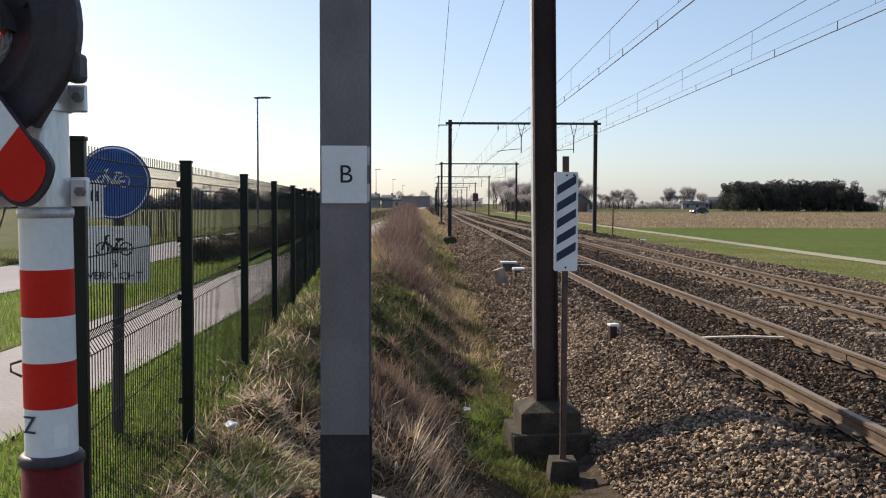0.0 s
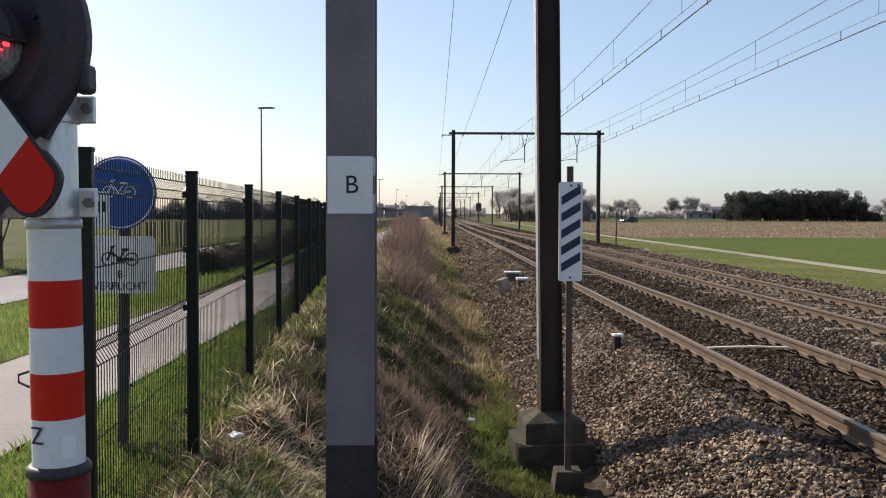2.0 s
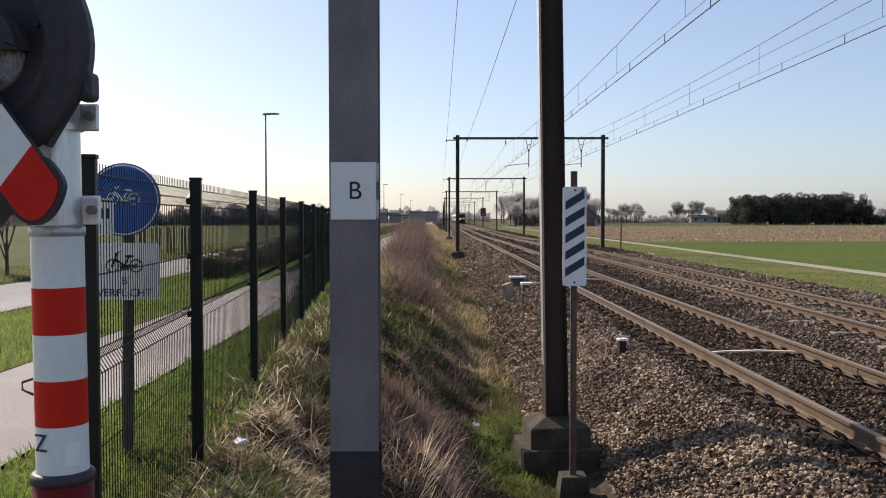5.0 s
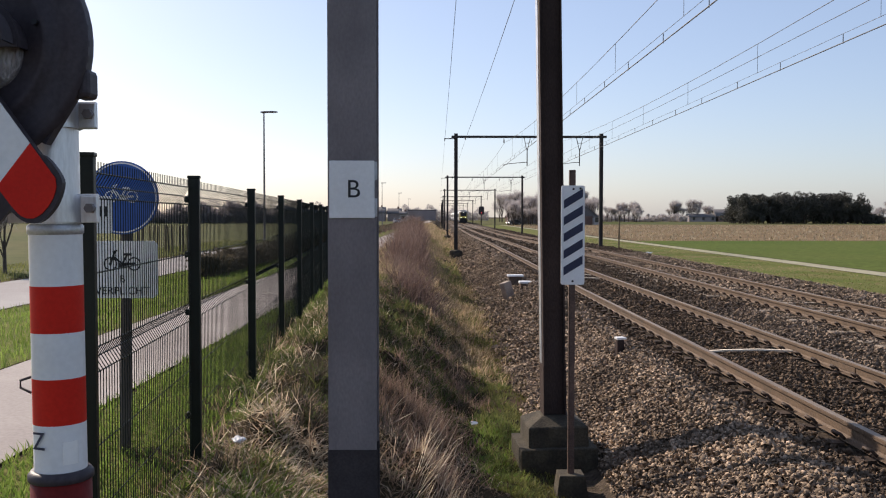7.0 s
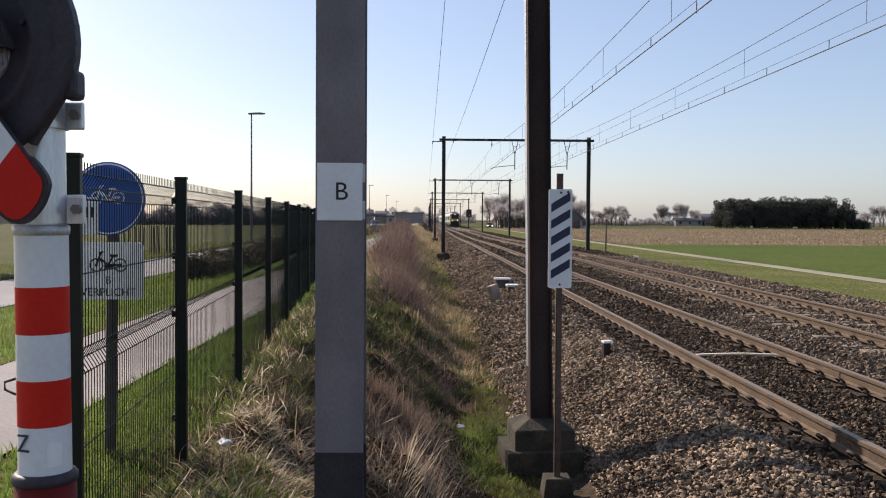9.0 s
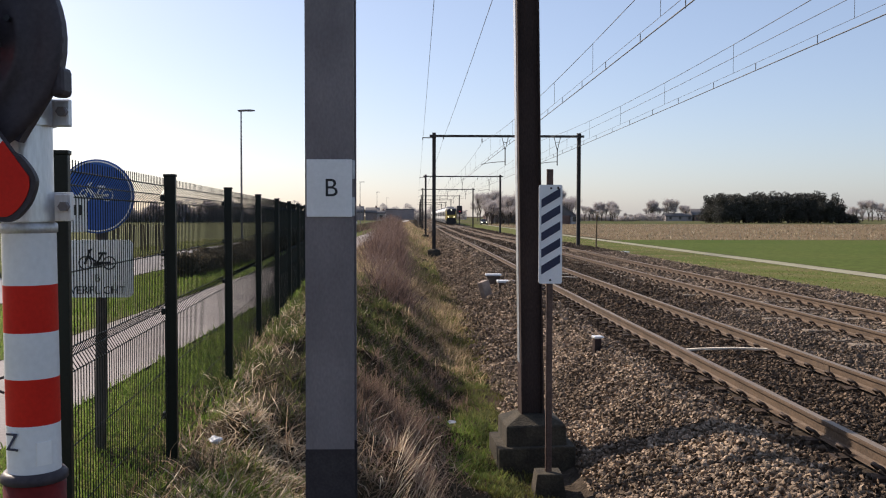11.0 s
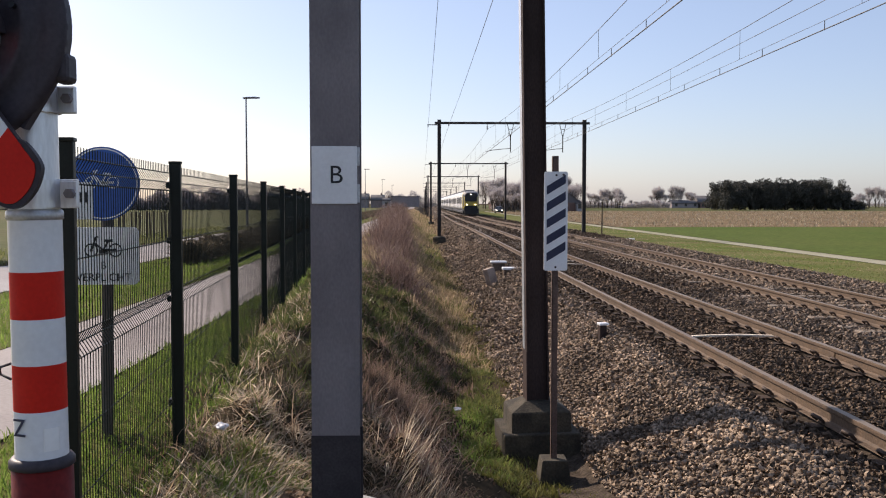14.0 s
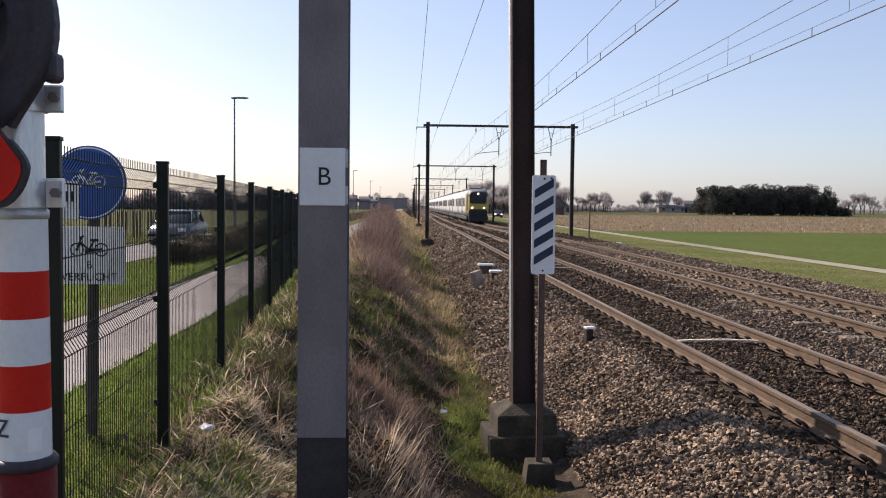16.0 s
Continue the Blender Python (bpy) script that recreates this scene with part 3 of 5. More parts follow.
tussocks("matted_straw", "brown rotting grass matted on the ditch bank", "leaf_litter", 520, 30, (-2.1, 0.5, 4.3, 22), 0.12, 0.10, (-5, 60), (-30, 80), 0.010, fan=3.0, power=1.4)
# fence side: bleached straw mats between green clumps
tussocks("bleached_straw", "sunlit bleached straw mats beside the fence", "straw_pale", 280, 30, (-1.25, -0.4, 4.3, 6.6), 0.14, 0.09, (0, 50), (-20, 80), 0.009, fan=2.4)
tussocks("bleached_straw", "bleached straw mats along the fence foot", "straw_pale", 110, 16, (-2.2, -0.7, 6.6, 16), 0.16, 0.09, (10, 70), (-10, 100), 0.010, fan=2.4, mask=lambda x, y: near_fence(x, y) & ((y > 9.5) | (x < -1.3)))
tussocks("bleached_straw", "scattered bleached straw on the bank", "straw_pale", 130, 11, (-1.6, 0.2, 7, 17), 0.16, 0.10, (10, 75), (-10, 100), 0.010, fan=2.4)
tussocks("green_grass", "fresh green grass clumps at the fence foot", "grass", 46, 55, (-1.4, -0.5, 4.3, 7.5), 0.11, 0.06, (30, 85), (0, 90), 0.010, fan=1.4)
tussocks("green_grass", "bright green grass tufts in the foreground straw", "lawn_blade", 22, 70, (-1.25, -0.75, 4.3, 5.5), 0.10, 0.06, (35, 88), (0, 80), 0.009, fan=1.3)
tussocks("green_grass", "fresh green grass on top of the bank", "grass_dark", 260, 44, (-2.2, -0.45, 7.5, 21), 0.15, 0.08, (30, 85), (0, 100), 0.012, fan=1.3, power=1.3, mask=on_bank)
tussocks("withered_grass", "brown withered grass clumps along the bank", "stalk", 150, 22, (-2.0, -0.3, 5.2, 20), 0.19, 0.06, (25, 85), (-10, 120), 0.008, fan=1.8, power=1.3)
# dark strands put the shade of the hollow into colour
tussocks("dark_hollow", "dark weeds standing in for shade in the hollow beside the fence", "hedge", 90, 60, (-1.3, -0.5, 6.8, 9.4), 0.15, 0.09, (0, 80), (-30, 90), 0.012, fan=2.4, category="weeds")
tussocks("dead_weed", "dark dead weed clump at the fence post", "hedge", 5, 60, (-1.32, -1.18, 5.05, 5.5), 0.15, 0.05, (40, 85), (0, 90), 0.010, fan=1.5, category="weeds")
# ditch side: green humps, a mound of fine dead canes, leaning straw
# hump shade and sunlight by colour: darker grass, then lighter grass tips
tussocks("green_grass", "green grass on the ditch-side humps, darker colour for their shade", "grass_dark", 170, 60, (-0.95, 0.2, 10.6, 18), 0.15, 0.09, (25, 85), (0, 100), 0.012, fan=1.4)
tussocks("green_grass", "green grass tips on the humps, lighter colour for sunlight", "grass", 60, 34, (-0.9, 0.05, 10.8, 17), 0.13, 0.08, (40, 85), (0, 80), 0.011, fan=1.4)
tussocks("dead_canes", "mound of fine pinkish-brown dead canes in the ditch", "bramble", 90, 44, (-0.62, 0.08, 8.1, 10.6), 0.24, 0.10, (10, 85), (-50, 70), 0.006, fan=2.0, category="bush")
# paler canes over the mound imitate sunlight on the strand tips
tussocks("dead_canes", "dead canes in the ditch, paler colour for sunlit tips", "stalk", 42, 9, (-0.6, 0.0, 8.2, 10.4), 0.30, 0.09, (35, 88), (-30, 60), 0.006, fan=2.2, category="bush")
tussocks("dead_canes", "low reddish-brown canes behind the mound", "bramble", 60, 40, (-0.45, 0.35, 10.6, 13), 0.17, 0.10, (10, 80), (-40, 80), 0.008, fan=2.0, category="bush")
tussocks("dead_canes", "reddish-brown canes along the ditch bottom", "bramble", 110, 36, (-0.35, 0.6, 13, 22), 0.20, 0.12, (10, 80), (-40, 80), 0.010, fan=2.0, category="bush")
tussocks("dark_tangle", "dark tangle of rotting stems beside the grey mast", "bramble", 60, 34, (-0.5, 0.2, 6.3, 8.6), 0.16, 0.10, (-10, 60), (-40, 90), 0.009, fan=2.4, category="bush")
tussocks("leaning_straw", "tall pale straw stalks leaning over the ditch", "straw_pale", 16, 8, (-0.15, 0.34, 6.9, 7.8), 0.33, 0.06, (46, 74), (-8, 20), 0.006, lean=-8, fan=0.45)
tussocks("leaning_straw", "brown broken straw at the foot of the pale stalks", "stalk", 60, 20, (-0.3, 0.45, 6.5, 8.0), 0.17, 0.08, (5, 65), (-30, 60), 0.008, fan=2.0)
tussocks("bent_stalks", "single pale stalks bent over in the ditch", "straw_pale", 30, 3, (-0.5, 0.5, 6.9, 11), 0.36, 0.08, (30, 75), (20, 120), 0.007, fan=2.0)
# ditch bottom beside the ballast
tussocks("green_grass", "lush green grass in the ditch bottom", "lawn_blade", 50, 30, (0.42, 0.90, 8.8, 11.8), 0.10, 0.07, (45, 88), (0, 80), 0.010, fan=1.2)
tussocks("green_grass", "dull green grass at the foot of the ballast", "grass", 60, 40, (0.35, 1.0, 7.6, 12), 0.10, 0.08, (30, 85), (0, 80), 0.010, fan=1.4)
tussocks("green_grass", "green grass along the ditch bottom", "grass", 120, 46, (0.5, 1.05, 11, 17), 0.11, 0.08, (40, 88), (0, 80), 0.011, fan=1.2)
tussocks("straw_grass", "straw-coloured grass slope beside the ballast", "dry", 300, 40, (-0.3, 0.95, 15, 34), 0.20, 0.14, (20, 85), (-10, 100), 0.014, fan=1.8)
tussocks("straw_grass", "yellowed grass slope beside the ballast", "moss", 120, 40, (0.0, 1.0, 17, 34), 0.16, 0.14, (20, 85), (0, 100), 0.014, fan=1.8)


def bramble_bush(name, cx, cy, rx, ry, h, n, label, m="thorn"):
    """A thicket of arching bare canes and side twigs."""
    x, y = RNG.normal(cx, rx * 0.45, n), RNG.normal(cy, ry * 0.45, n)
    hh = h * np.clip(1.15 - ((x - cx) / rx) ** 2 * 0.6 - ((y - cy) / ry) ** 2 * 0.6, 0.15, 1.2)
    V, F = blades(x, y, terrain(x, y), 1.0, 0.9, 0.012)
    scale = np.repeat(hh, 5)
    z0 = np.repeat(terrain(x, y), 5)
    V[:, 2] = z0 + (V[:, 2] - z0) * scale
    m_ = n * 2
    k = RNG.integers(0, n, m_)
    tx, ty = x[k] + RNG.normal(0, 0.25, m_), y[k] + RNG.normal(0, 0.25, m_)
    tz = terrain(tx, ty) + hh[k] * RNG.uniform(0.1, 0.95, m_)
    V2, F2 = blades(tx, ty, tz, 0.22, 2.0, 0.008)
    ob = new(name, big_mesh(name, np.concatenate([V, V2]), np.concatenate([F, F2 + len(V)]), M[m]))
    return tagged(ob, label, "bush", "brambles in the ditch", "stuff")


bramble_bush("bramble_bush", -1.15, 27, 0.55, 2.4, 1.05, 420, "reddish-brown leafless bramble thicket")
bramble_bush("bramble_bush", -0.65, 31.5, 0.5, 2.6, 1.35, 480, "tall reddish-brown leafless bramble thicket")
bramble_bush("bramble_bush", -1.25, 35, 0.6, 3.0, 1.15, 480, "brown leafless bramble thicket behind the taller one")
bramble_bush("bramble_bush", -0.55, 21, 0.5, 3.0, 0.75, 900, "low brown leafless bramble thicket")
bramble_bush("bramble_bush", -1.3, 42, 0.8, 7.0, 1.3, 1500, "brown leafless bramble thicket")
bramble_bush("bramble_bush", -1.5, 62, 0.9, 10.0, 1.4, 1500, "brown leafless bramble thicket further along")


def hedge(name, x, y0, y1, half, z0, z1, n, size, label):
    y = RNG.uniform(0, 1, n) ** 1.5 * (y1 - y0) + y0
    xx = x + RNG.normal(0, half * 0.55, n)
    top = z1 + 0.10 * lumps(xx, y, 0.9) - 0.15 * np.exp(-(y - y0) / 0.8)
    z = z0 + (top - z0) * RNG.uniform(0, 1, n) ** 0.7
    V, F = blades(xx, y, z, size, 2.0, size * 0.7)
    ob = new(name, big_mesh(name, V, F, M["hedge"]))
    return tagged(ob, label, "hedge", kind="stuff")


hedge("hedge", -6.1, 24.4, 235, 0.36, 0.05, 0.84, 60000, 0.085, "low dark clipped hedge along the road")


# ---- railway ----
def rail_profile(x):
    """Half-shapes of a flat-bottom rail, head at z = 0."""
    half = [(0.034, 0.0), (0.036, -0.012), (0.034, -0.038), (0.010, -0.052), (0.009, -0.125), (0.030, -0.142), (0.072, -0.150), (0.074, -0.160)]
    return [(x + a_, z) for a_, z in half] + [(x - a_, z) for a_, z in reversed(half)]


def railway_track(label, xc, near):
    t = thing("railway_track", label, "railway track", "parallel tracks")
    for x in (xc - 0.753, xc + 0.753):
        bm = bmesh.new()
        prof = rail_profile(x)
        loft(bm, [[(px, y, pz - float(track_dip(xc, y))) for px, pz in prof] for y in (-4, 16.7, 62, 70, 78, 87, 96, 104, 112, 400, 900)])
        for f in bm.faces:
            f.smooth = False
            if f.calc_center_median().z > -0.008 and abs(f.normal.z) > 0.7 or f.calc_center_median().z > -0.003:
                f.material_index = 1
        part("rail", bm, [M["rail"], M["rail_top"]], t, "rust-brown steel rail with worn bright head")
    # sleepers: two visible ends and a sunk middle
    bm = bmesh.new()
    box(bm, -1.28, 1.28, -0.13, 0.13, -0.36, -0.178, 0.02)
    sleeper_m = M["sleeper"] if near else M["sleeper_dusty"]
    sm = part("sleeper", bm, sleeper_m, t).data
    bpy.data.objects.remove(t.children[-1])
    for i in range(60):
        shared("sleeper", sm, t, (xc, 5.1 + 0.6 * i, -0.012 * (i % 3) + (-0.03 if near else 0.012)))
    bm = bmesh.new()
    for i in range(60, 420):
        box(bm, xc - 1.28, xc + 1.28, 5.1 + 0.6 * i - 0.13, 5.1 + 0.6 * i + 0.13, -0.36 - float(track_dip(xc, 5.1 + 0.6 * i)), -0.182 - float(track_dip(xc, 5.1 + 0.6 * i)))
    tagged(part("sleeper_row", bm, sleeper_m, t), kind="stuff")
    # spring clips on both sides of each rail
    bm = bmesh.new()
    for i in range(75):
        y = 5.1 + 0.6 * i
        for x in (xc - 0.753, xc + 0.753):
            for s in (-1, 1):
                c = x + s * 0.098
                pts = [(c - s * 0.03, y - 0.06, -0.14), (c + s * 0.01, y - 0.065, -0.10), (c + s * 0.035, y - 0.04, -0.09), (c + s * 0.04, y + 0.02, -0.085), (c + s * 0.03, y + 0.06, -0.10), (c - s * 0.02, y + 0.06, -0.14)]
                path_tube(bm, pts, 0.016, 5)
                box(bm, min(c - s * 0.02, c + s * 0.09), max(c - s * 0.02, c + s * 0.09), y - 0.08, y + 0.08, -0.21, -0.172)
    tagged(part("rail_fastening", bm, M["clip"], t, "rusty spring clips"), kind="stuff")
    for y in (13.2, 29.0, 30.6) if near else ():
        bm = bmesh.new()
        loft(bm, [[(x, y + dy - 0.035, z), (x, y + dy + 0.035, z), (x, y + dy + 0.035, z + 0.022), (x, y + dy - 0.035, z + 0.022)] for x, dy, z in ((xc - 0.70, -0.03, -0.14), (xc - 0.3, -0.01, -0.118), (xc + 0.2, 0.02, -0.112), (xc + 0.70, 0.03, -0.13))])
        for f in bm.faces:
            f.smooth = False
        part("cross_bar", bm, M["bar"], t, "pale bar lying between the rails")
    if near:
        bm = bmesh.new()
        y = 11.6
        for s in (-1, 1):
            x = xc + 0.753
            box(bm, x + s * 0.012 - 0.008, x + s * 0.012 + 0.008, y - 0.3, y + 0.3, -0.125, -0.05, 0.004)
        part("fishplate", bm, M["rail"], t, "rusty joint plate")
    return t


railway_track("nearer rusty railway track on concrete sleepers", 4.38, True)
railway_track("further rusty railway track on dusty sleepers", 8.0, False)


def h_beam(bm, x, y, z0, z1, wide, deep, flange=0.02, web=0.014, lean=0.0, along_x=True):
    """An I-section column; along_x: the flanges face left and right."""
    a_, b_ = (wide / 2, deep / 2) if along_x else (deep / 2, wide / 2)
    w = web / 2
    out = [(-a_, -b_), (-a_ + flange, -b_), (-a_ + flange, -w), (a_ - flange, -w), (a_ - flange, -b_), (a_, -b_), (a_, b_), (a_ - flange, b_), (a_ - flange, w), (-a_ + flange, w), (-a_ + flange, b_), (-a_, b_)]
    if not along_x:
        out = [(-q, p) for p, q in out]
    loft(bm, [[(x + p, y + q, z) for p, q in out] for z in (z0, z1)])
    for f in bm.faces:
        f.smooth = False


def catenary_gantry():
    g = thing("catenary_gantry", "dark steel portal gantry spanning both tracks on concrete bases", "gantry", "gantries over the tracks")
    for x in (1.15, 10.85):
        bm = bmesh.new()
        h_beam(bm, x, 0, -0.55, 7.36, 0.24, 0.22)
        post = part("post", bm, M["gantry"], g)
        bm = bmesh.new()
        loft(bm, [[(x + sx * w, sy * w, z) for sx, sy in ((-1, -1), (1, -1), (1, 1), (-1, 1))] for w, z in ((0.42, -1.1), (0.42, -0.50), (0.2, -0.40))])
        part("foundation", bm, M["concrete_dark"], g, "weathered concrete foundation block")
    bm = bmesh.new()
    box(bm, 0.85, 11.2, -0.09, -0.03, 7.06, 7.21, 0.006)
    box(bm, 0.85, 11.2, 0.03, 0.09, 7.06, 7.21, 0.006)
    for i in range(12):
        rod(bm, (1.3 + 0.8 * i, -0.04, 7.14), (1.7 + 0.8 * i, 0.04, 7.14), 0.02, 4)
    part("beam", bm, M["gantry"], g)
    # side bracket of the feeder wire
    bm = bmesh.new()
    box(bm, 0.36, 1.1, -0.03, 0.03, 6.98, 7.04, 0.004)
    rod(bm, (0.4, 0, 6.98), (0.4, 0, 6.86), 0.03, 8)
    part("feeder_bracket", bm, M["gantry"], g)
    for x in (1.78, 4.35, 7.9):
        bm = bmesh.new()
        z = 6.98 if x < 2 else 6.75
        rod(bm, (x, 0, 7.08), (x, 0, z - 0.06), 0.018, 6)
        for k in range(4):
            rod(bm, (x, 0, z - 0.02 + 0.06 * k), (x, 0, z + 0.015 + 0.06 * k), 0.05, 8)
        part("insulator", bm, M["porcelain"], g, "brown ribbed insulator string")
    for x, tip in ((5.9, 4.28), (9.4, 7.95)):
        bm = bmesh.new()
        rod(bm, (x - 0.21, 0, 7.08), (x - 0.02, 0, 6.25), 0.024, 6)
        rod(bm, (x + 0.21, 0, 7.08), (x + 0.02, 0, 6.25), 0.024, 6)
        rod(bm, (x, 0, 6.35), (x, 0, 5.2), 0.034, 6)
        rod(bm, (x - 0.13, 0, 6.72), (x + 0.13, 0, 6.72), 0.018, 6)
        hanger = part("drop_bracket", bm, M["gantry"], g)
        bm = bmesh.new()
        path_tube(bm, [(x, 0, 5.45), (x - 0.5, 0, 5.42), (tip + 0.3, 0, 5.33), (tip, 0, 5.24)], 0.022, 5)
        part("registration_arm", bm, M["gantry"], hanger)
    return g


GANTRY_Y = [62, 120.5, 179, 237, 295, 353, 411]
gantry = catenary_gantry()
gantry.matrix_basis = pose(0, GANTRY_Y[0], 0)
for y in GANTRY_Y[1:]:
    copy_thing(gantry, pose(0, y, -0.19))

SUPPORTS = [-41, 10.3] + GANTRY_Y


def sag_height(y, z_top, sag, first=0.0):
    """Height of a hanging wire; first: how much lower it hangs at the first two supports."""
    for k, (y0, y1) in enumerate(zip(SUPPORTS, SUPPORTS[1:])):
        if y0 <= y <= y1:
            u = (y - y0) / (y1 - y0)
            return z_top - 4 * sag * u * (1 - u) - first * (1.0 if k == 0 else 1 - u if k == 1 else 0.0)
    return z_top


def sagging(x, z_top, sag, n=8, first=0.0):
    pts = []
    for y0, y1 in zip(SUPPORTS, SUPPORTS[1:]):
        for i in range(n):
            y = y0 + (y1 - y0) * i / n
            pts.append((x, y, sag_height(y, z_top, sag, first)))
    return pts + [(x, SUPPORTS[-1], z_top)]


def overhead_line(x, label, messenger, sag):
    t = thing("overhead_line", label, "overhead line", "lines over the tracks")
    top = sagging(x, messenger, sag, 12, 0.4)
    for name, pts, r in (("messenger_wire", top, 0.008), ("auxiliary_wire", sagging(x, 5.42, 0.03), 0.005), ("contact_wire", sagging(x, 5.24, 0.02), 0.012)):
        bm = bmesh.new()
        path_tube(bm, pts, r, 4)
        part(name, bm, M["wire"], t)
    for k, (y0, y1) in enumerate(zip(SUPPORTS, SUPPORTS[1:])):
        for i in range(1, 8):
            y = y0 + (y1 - y0) * i / 8
            if y < 6 or y > 240:
                continue
            bm = bmesh.new()
            rod(bm, (x, y, 5.40), (x, y, sag_height(y, messenger, sag, 0.4)), 0.005, 4)
            part("dropper", bm, M["wire"], t)
            for dy in (-1.5, 1.6) if y < 70 else ():
                bm = bmesh.new()
                rod(bm, (x + 0.02, y + dy, 5.22), (x + 0.02, y + dy, 5.41), 0.009, 4)
                part("wire_clamp", bm, M["wire"], t)
    return t


overhead_line(4.4, "compound overhead wires above the nearer track", 6.75, 0.45)
overhead_line(7.95, "compound overhead wires above the further track", 6.75, 0.45)
for x, z, sag, lab in ((0.4, 6.9, 0.12, "thin feeder wire on the gantry's outer bracket"), (1.78, 7.0, 0.15, "thin earth wire above the ditch"), (10.15, 7.0, 0.12, "thin feeder wire above the further track")):
    bm = bmesh.new()
    path_tube(bm, sagging(x, z, sag), 0.009, 4)
    tagged(part("feeder_wire", bm, M["wire"]), lab, "wire", "feeder wires")

# dark mast beside the ballast
mast = thing("catenary_mast", "dark brown steel column mast on a stepped concrete base", "mast", at=(1.29, 10.3, 0))
mast.matrix_basis = Matrix.Translation((1.285, 10.3, -0.45)) @ pose(0, 0, 0, 0, -0.95, 3)
bm = bmesh.new()
h_beam(bm, 0, 0, -0.05, 8.6, 0.245, 0.24, 0.016, 0.14)
part("column", bm, M["mast"], mast)
# pale strip paints the sunlight on the left flange
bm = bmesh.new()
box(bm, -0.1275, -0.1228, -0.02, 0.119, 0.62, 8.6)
part("flange_strip", bm, M["galv_light"], mast, "pale strip for the sunlit flange face")
bm = bmesh.new()
h_beam(bm, 0, 0, -0.02, 0.61, 0.252, 0.247, 0.018, 0.144)
part("foot_coating", bm, M["mast"], mast, "darker tarred foot of the column")
bm = bmesh.new()
loft(bm, [[(sx * w, sy * w, z) for sx, sy in ((-1, -1), (1, -1), (1, 1), (-1, 1))] for w, z in ((0.33, -0.26), (0.325, -0.045), (0.315, -0.03), (0.15, 0.055))])
for f in bm.faces:
    f.smooth = False
part("upper_plinth", bm, M["concrete_dark"], mast, "weathered concrete plinth with sloped top")
bm = bmesh.new()
box(bm, -0.425, 0.415, -0.41, 0.41, -0.85, -0.25, 0.014)
part("lower_plinth", bm, M["concrete_dark"], mast, "wider mossy concrete footing")

# galvanised mast with the letter plate
lm = thing("letter_mast", "grey galvanised steel column with a white letter plate", "mast")
lm.matrix_basis = Matrix.Translation((-0.426, 4.66, 0.3)) @ pose(0, 0, 0, 0, 0.0, 0)
bm = bmesh.new()
h_beam(bm, 0, 0, -0.2, 7.0, 0.238, 0.20, 0.016, 0.012, along_x=False)
part("column", bm, M["galv"], lm)
bm = bmesh.new()
h_beam(bm, 0, 0, -0.15, 0.345, 0.243, 0.207, 0.02, 0.018, along_x=False)
part("foot_coating", bm, M["galv_dark"], lm, "dark coated foot of the column")
bm = bmesh.new()
box(bm, -0.111, 0.111, -0.109, -0.101, 1.493, 1.775, 0.003)
lp = part("letter_plate", bm, M["white"], lm, "white plate with one black letter")
letter("B", 0.125, 0.008, -0.1095, 1.632, M["ink"], lp)
for z in (1.50, 1.77):
    bm = bmesh.new()
    box(bm, 0.108, 0.124, -0.106, -0.098, z - 0.09 if z > 1.6 else z, z if z > 1.6 else z + 0.09, 0.002)
    part("plate_clip", bm, M["galv_light"], lm)
bm = bmesh.new()
rings = [circle(r, 24, z) for r, z in ((0.30, -0.25), (0.30, -0.11), (0.28, -0.07), (0.22, -0.045), (0.15, -0.035))]
loft(bm, rings)
part("foundation", bm, M["concrete_light"], lm, "round pale concrete foundation")

# striped board on a thin post
sb = thing("striped_marker", "white marker board with dark diagonal stripes on a rusty post", "railway sign", at=(1.325, 9.2, -0.98))
bm = bmesh.new()
loft(bm, [[(sx * w, sy * w, z) for sx, sy in ((-1, -1), (1, -1), (1, 1), (-1, 1))] for w, z in ((0.16, -0.12), (0.155, 0.0), (0.128, 0.21), (0.120, 0.218))])
for f in bm.faces:
    f.smooth = False
part("foot_block", bm, M["concrete_dark"], sb, "small tapered concrete foot")
bm = bmesh.new()
box(bm, -0.03, 0.03, -0.03, 0.0, 0.2, 3.245, 0.004)
box(bm, -0.03, -0.022, -0.03, 0.03, 0.2, 3.245)
part("post", bm, M["rust_post"], sb, "rusty brown angle-iron post")
bm = bmesh.new()
plate(bm, rounded(-0.115, 0.118, 2.11, 3.09, 0.02), -0.05, -0.035)
bd = part("board", bm, M["white"], sb, "white enamel board")
for i in range(5):
    z = 2.20 + i * 0.165
    bm = bmesh.new()
    plate(bm, [(-0.09, z), (0.098, z + 0.115), (0.098, z + 0.20), (-0.09, z + 0.085)], -0.0535, -0.0495)
    part("stripe", bm, M["navy"], bd)
for x, z in ((0.005, 3.055), (0.075, 3.06), (0.0, 2.145)):
    bm = bmesh.new()
    plate(bm, disc(x, z, 0.011, 12), -0.056, -0.05)
    part("bolt", bm, M["galv_dark"], bd)


